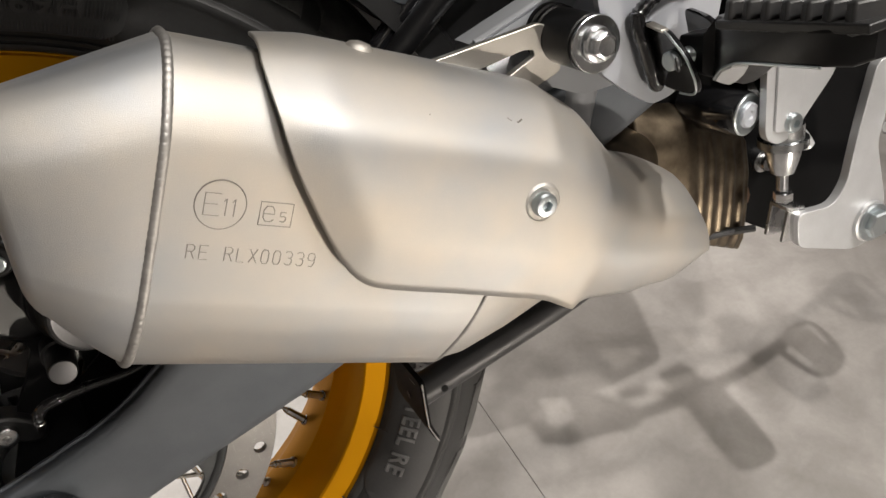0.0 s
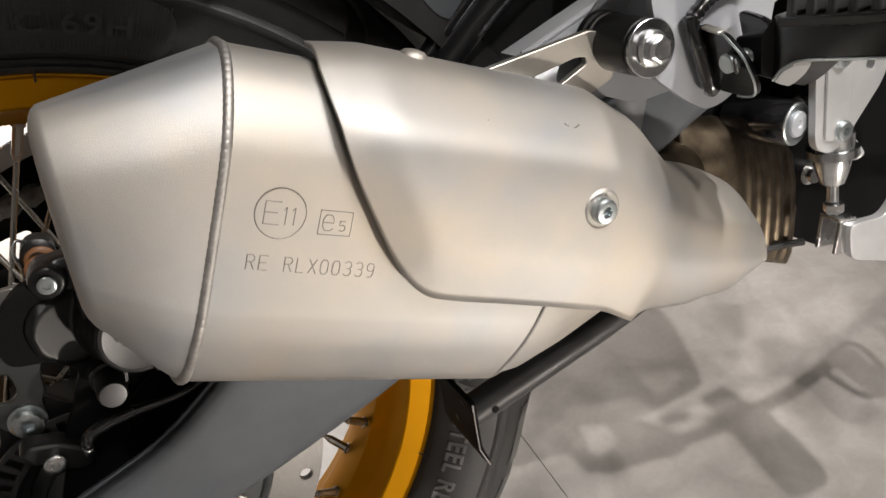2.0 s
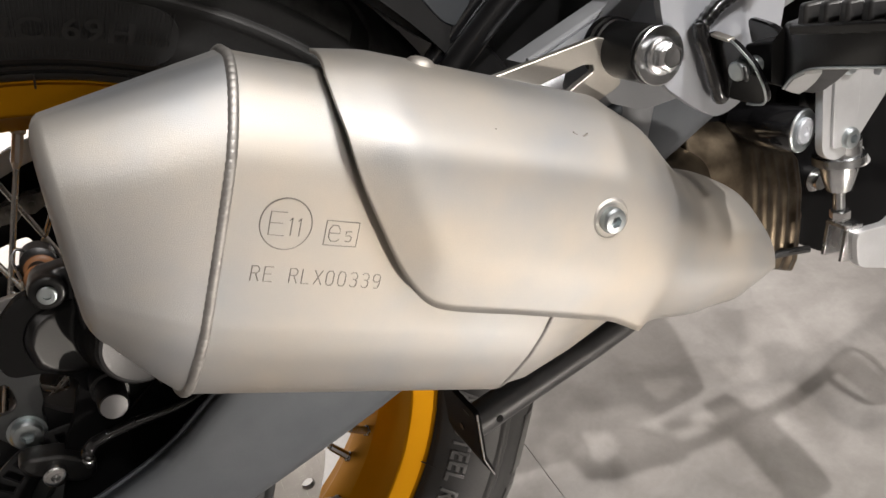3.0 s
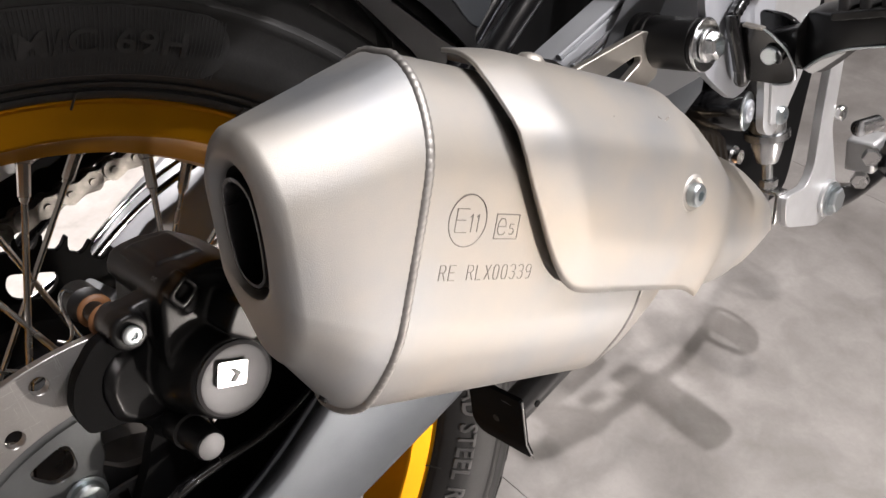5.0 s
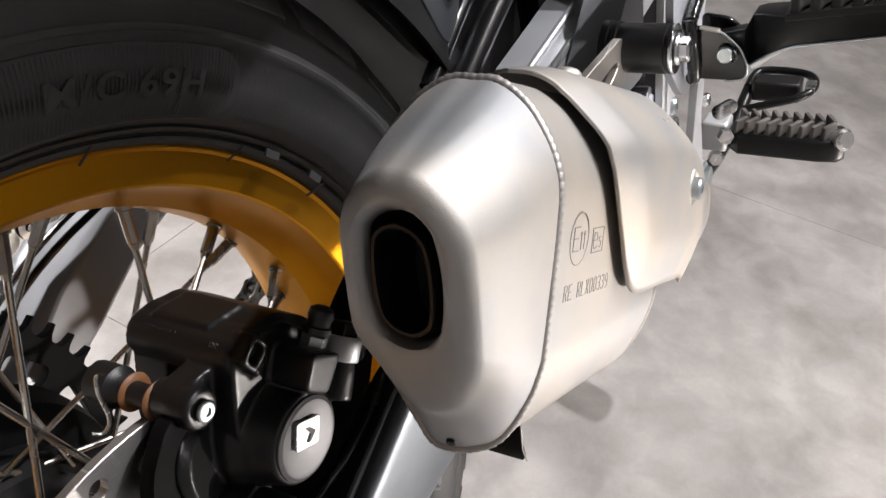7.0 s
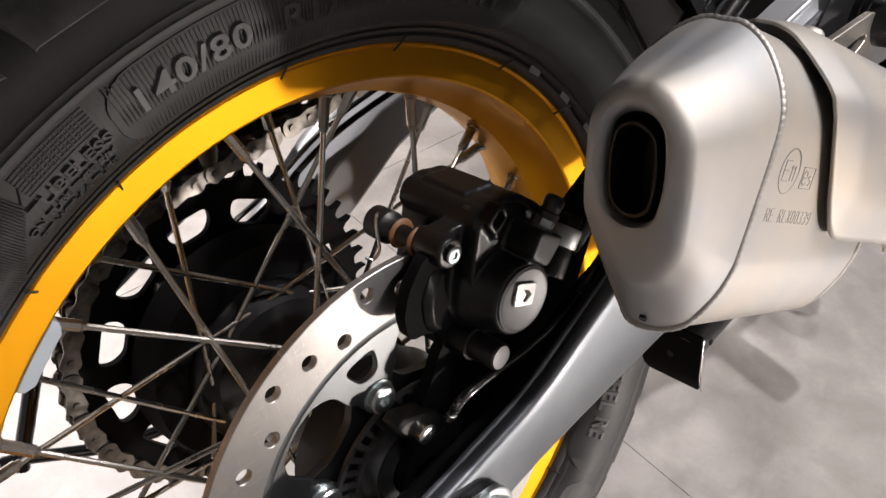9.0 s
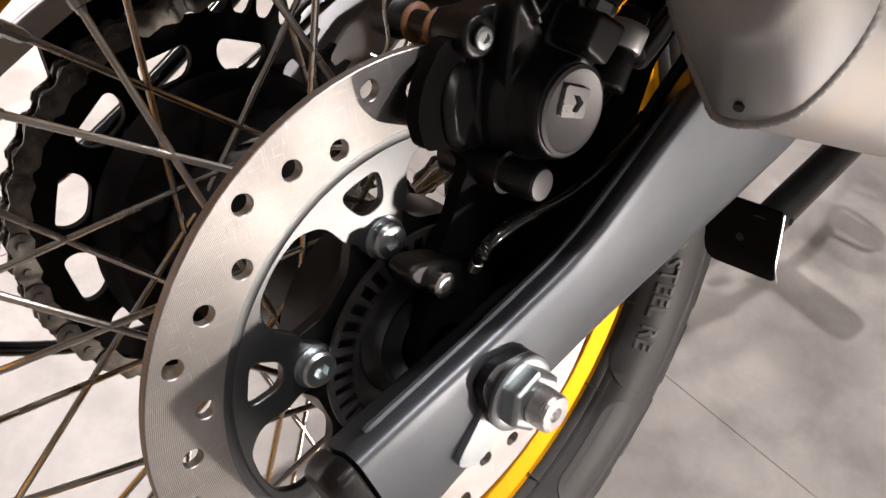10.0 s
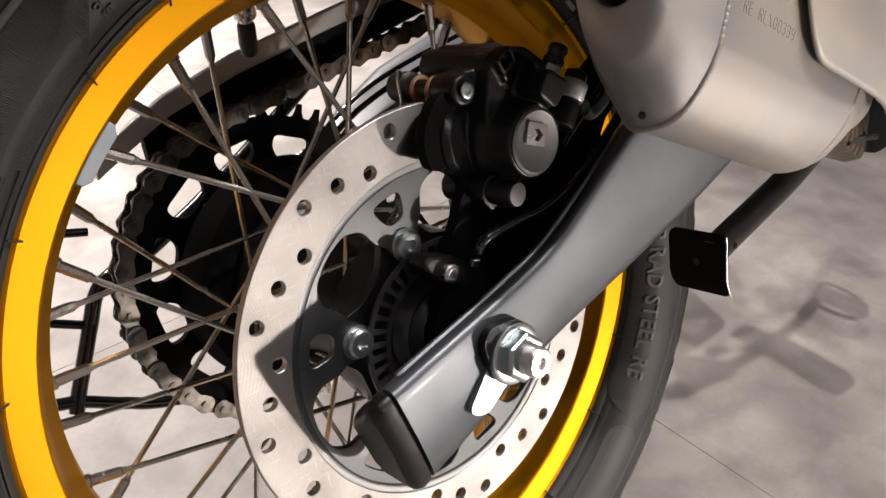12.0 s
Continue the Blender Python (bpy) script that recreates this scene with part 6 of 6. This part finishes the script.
    part("toe_tip", bm, BRIGHT, lever, "", 30)
    # rider footrest
    bm = bmesh.new()
    rows = []
    for y, w, h in ((-0.178, 0.020, 0.010), (-0.190, 0.044, 0.011), (-0.262, 0.046, 0.011), (-0.278, 0.040, 0.011), (-0.2840, 0.026, 0.010)):
        rows.append([Vector((0.660 + x, y, -0.018 + z)) for x, z in rounded([(-w / 2, -h), (-w / 2, h), (w / 2, h), (w / 2, -h)], 0.004, 3)])
    grid_skin(bm, rows, True, True, True)
    peg = part("rider_footrest", bm, BLACK, motorcycle, "black rider footrest with a zigzag rubber pad", 40)
    for i in range(9):
        bm = bmesh.new()
        for s in (-1, 1):
            box(bm, (0.0215, 0.0050, 0.0120), (0.660 + s * 0.0095, -0.1900 - i * 0.0098, -0.0015), (0, 0, 26 * s), 0.8)
        part("zigzag_rib", bm, DUSTY, peg, "", 30, 0.0008)
    bm = bmesh.new()
    turned(bm, (0.652, -0.276, -0.010), (0.640, -0.290, -0.004), [(0, 0.0100), (0.010, 0.0105), (0.013, 0.0080)], 20)
    part("footrest_tip", bm, BRIGHT, peg, "bright worn metal tip", 40)
    bm = bmesh.new()
    box(bm, (0.030, 0.026, 0.030), (0.655, -0.166, -0.014))
    part("footrest_hinge", bm, SILVER, peg, "", 30, 0.003)
    bm = bmesh.new()
    for y, z in ((-0.178, -0.008), (-0.170, -0.032), (-0.158, -0.046)):
        hexagon(bm, (0.636, y, z), 0.0080, 0.008, (-1, -0.4, 0))
    part("hinge_nut", bm, BRIGHT, peg, "bright hinge nuts", 20)


build_pedal()

# ---- rear mudguard, tail panels, frame rails and shock linkage above the silencer ----


def build_frame():
    bm = bmesh.new()
    rows = []
    for i in range(19):
        a = radians(66 - 50 * i / 18)
        row = []
        for y, r in ((-0.098, 0.322), (-0.094, 0.342), (-0.070, 0.356), (0.0, 0.362), (0.070, 0.356), (0.094, 0.342), (0.098, 0.322), (0.092, 0.324), (0.066, 0.350), (0.0, 0.356), (-0.066, 0.350), (-0.092, 0.324)):
            row.append(Vector((r * math.cos(a), y, r * math.sin(a))))
        rows.append(row)
    grid_skin(bm, rows, True, True, True)
    guard = part("rear_mudguard", bm, PLASTIC, motorcycle, "black plastic inner mudguard ahead of the tyre", 40)
    bm = bmesh.new()
    pts = [(0.150, 0.300), (0.198, 0.252), (0.255, 0.196), (0.300, 0.165), (0.360, 0.150), (0.520, 0.150), (0.520, 0.340), (0.150, 0.340)]
    plate(bm, rounded(pts, 0.012, 3), [], -0.088, -0.082)
    part("tail_panel", bm, PLASTIC, guard, "black plastic side panel", 30, 0.002)
    bm = bmesh.new()
    plate(bm, rounded([(0.225, 0.270), (0.262, 0.205), (0.275, 0.200), (0.310, 0.270)], 0.010, 3), [], -0.096, -0.090)
    part("panel_step", bm, ARM, guard, "", 30, 0.003)
    # unseen block in the seat's place, made wide to shade the wheel
    bm = bmesh.new()
    rows = []
    for x, w, z0, z1 in ((-0.300, 0.080, 0.520, 0.560), (-0.240, 0.200, 0.430, 0.580), (-0.05, 0.240, 0.395, 0.585), (0.15, 0.235, 0.390, 0.575), (0.25, 0.200, 0.385, 0.570), (0.45, 0.190, 0.360, 0.555), (0.75, 0.160, 0.340, 0.550), (0.95, 0.120, 0.360, 0.560)):
        rows.append([Vector((x, y, z)) for y, z in rounded([(-w, z0), (-w, z1), (w, z1), (w, z0)], 0.03, 4)])
    grid_skin(bm, rows, True, True, True)
    part("shade_block", bm, PLASTIC, guard, "unseen black block in the seat's place that shades the wheel", 40)
    # frame rails running up and back
    bm = bmesh.new()
    tube(bm, [(0.235, -0.105, 0.165), (0.300, -0.112, 0.215), (0.380, -0.118, 0.262), (0.470, -0.120, 0.300)], 0.0075, 18, 8)
    rail = part("frame_rail", bm, BLACK, motorcycle, "black tubular rear frame rail", 60)
    # wide grey rail that runs ahead under the tail, with two raised beads along it
    start, ahead = Vector((0.2923, -0.1136, 0.1818)), Vector((0.951, -0.072, 0.299))
    section = [(0.0, 0.0), (-0.018, 0.0005), (-0.030, -0.004), (-0.038, -0.013), (-0.040, -0.026), (-0.040, -0.046), (-0.030, -0.060), (-0.002, -0.062), (0.004, -0.030)]
    bm = bmesh.new()
    grid_skin(bm, [[start + ahead * k + Vector((0, dy, dz)) for dy, dz in section] for k in (-0.004, 0.0, 0.05, 0.10, 0.15, 0.22)], True, True, True)
    tail = part("tail_rail", bm, ARM_LEFT, rail, "wide grey painted tail rail", 40)
    for dy, dz in ((-0.021, 0.0006), (-0.031, -0.0040)):
        bm = bmesh.new()
        rod(bm, start + ahead * -0.002 + Vector((0, dy, dz)), start + ahead * 0.20 + Vector((0, dy, dz)), 0.0022, 10)
        part("rail_bead", bm, ARM_LEFT, rail)
    bm = bmesh.new()
    tube(bm, [(0.330, -0.150, 0.120), (0.352, -0.150, 0.180), (0.384, -0.148, 0.250), (0.400, -0.146, 0.300)], 0.0150, 18, 8)
    part("frame_stay", bm, ARM_LEFT, rail, "grey painted frame stay", 60)
    bm = bmesh.new()
    tube(bm, [(0.250, -0.090, 0.182), (0.290, -0.092, 0.214), (0.340, -0.094, 0.245)], 0.0060, 14, 6)
    part("cable_run", bm, GLOSS, rail, "", 60)
    bm = bmesh.new()
    turned(bm, (0.270, -0.094, 0.230), (0.300, -0.097, 0.244), [(0, 0.006), (0.004, 0.0085), (0.022, 0.0085), (0.026, 0.005)], 16)
    part("cable_joint", bm, BLACK, rail, "", 40)
    # main frame side plate far ahead
    bm = bmesh.new()
    plate(bm, rounded([(0.380, 0.230), (0.400, 0.100), (0.430, 0.030), (0.560, -0.060), (0.640, -0.060), (0.700, 0.080), (0.700, 0.260)], 0.02, 3), [], -0.100, -0.080)
    part("frame_side", bm, DULL, rail, "black frame side plate", 30, 0.004)
    bm = bmesh.new()
    plate(bm, rounded([(0.372, 0.150), (0.330, 0.150), (0.296, 0.168), (0.345, 0.215), (0.372, 0.215)], 0.006, 3), [], -0.176, -0.150)
    part("frame_gusset", bm, ARM_LEFT, rail, "grey painted frame gusset", 30, 0.003)
    bm = bmesh.new()
    turned(bm, (0.520, -0.100, 0.090), (0.520, -0.135, 0.090), [(0, 0.020), (0.020, 0.020), (0.022, 0.012), (0.030, 0.012)], 24)
    part("pivot_cap", bm, GLOSS, rail, "", 40)
    bm = bmesh.new()
    turned(bm, (0.530, -0.098, 0.020), (0.530, -0.14, 0.020), [(0, 0.009), (0.010, 0.009), (0.0105, 0.006), (0.016, 0.006)], 20)
    part("frame_bolt", bm, BRIGHT, rail, "", 30)


build_frame()

# ---- floor tiles: one sheet of thin tiles with open joints ----
def tiles():
    size, length, joint, x0, y0 = 0.80, 1.20, 0.0006, 0.360, -0.74
    bm = bmesh.new()
    w, h = size - joint, length - joint
    rows = []
    pts = rounded([(-w / 2, -h / 2), (w / 2, -h / 2), (w / 2, h / 2), (-w / 2, h / 2)], 0.003, 2)
    for z, k in ((-0.004, 1.0), (-0.0003, 1.0), (0.0, 0.9996)):
        rows.append([Vector((x * k, y * k, z)) for x, y in pts])
    grid_skin(bm, rows, True, False, True)
    me = finish("tile", bm, FLOOR, 0)
    floor = bpy.data.objects["floor"]
    for i in range(-4, 5):
        for j in range(-2, 4):
            ob = part("tile", me, FLOOR, floor)
            ob.matrix_basis = Matrix.Translation((x0 + size * (i + 0.5), y0 + length * (j + 0.5), 0))


tiles()
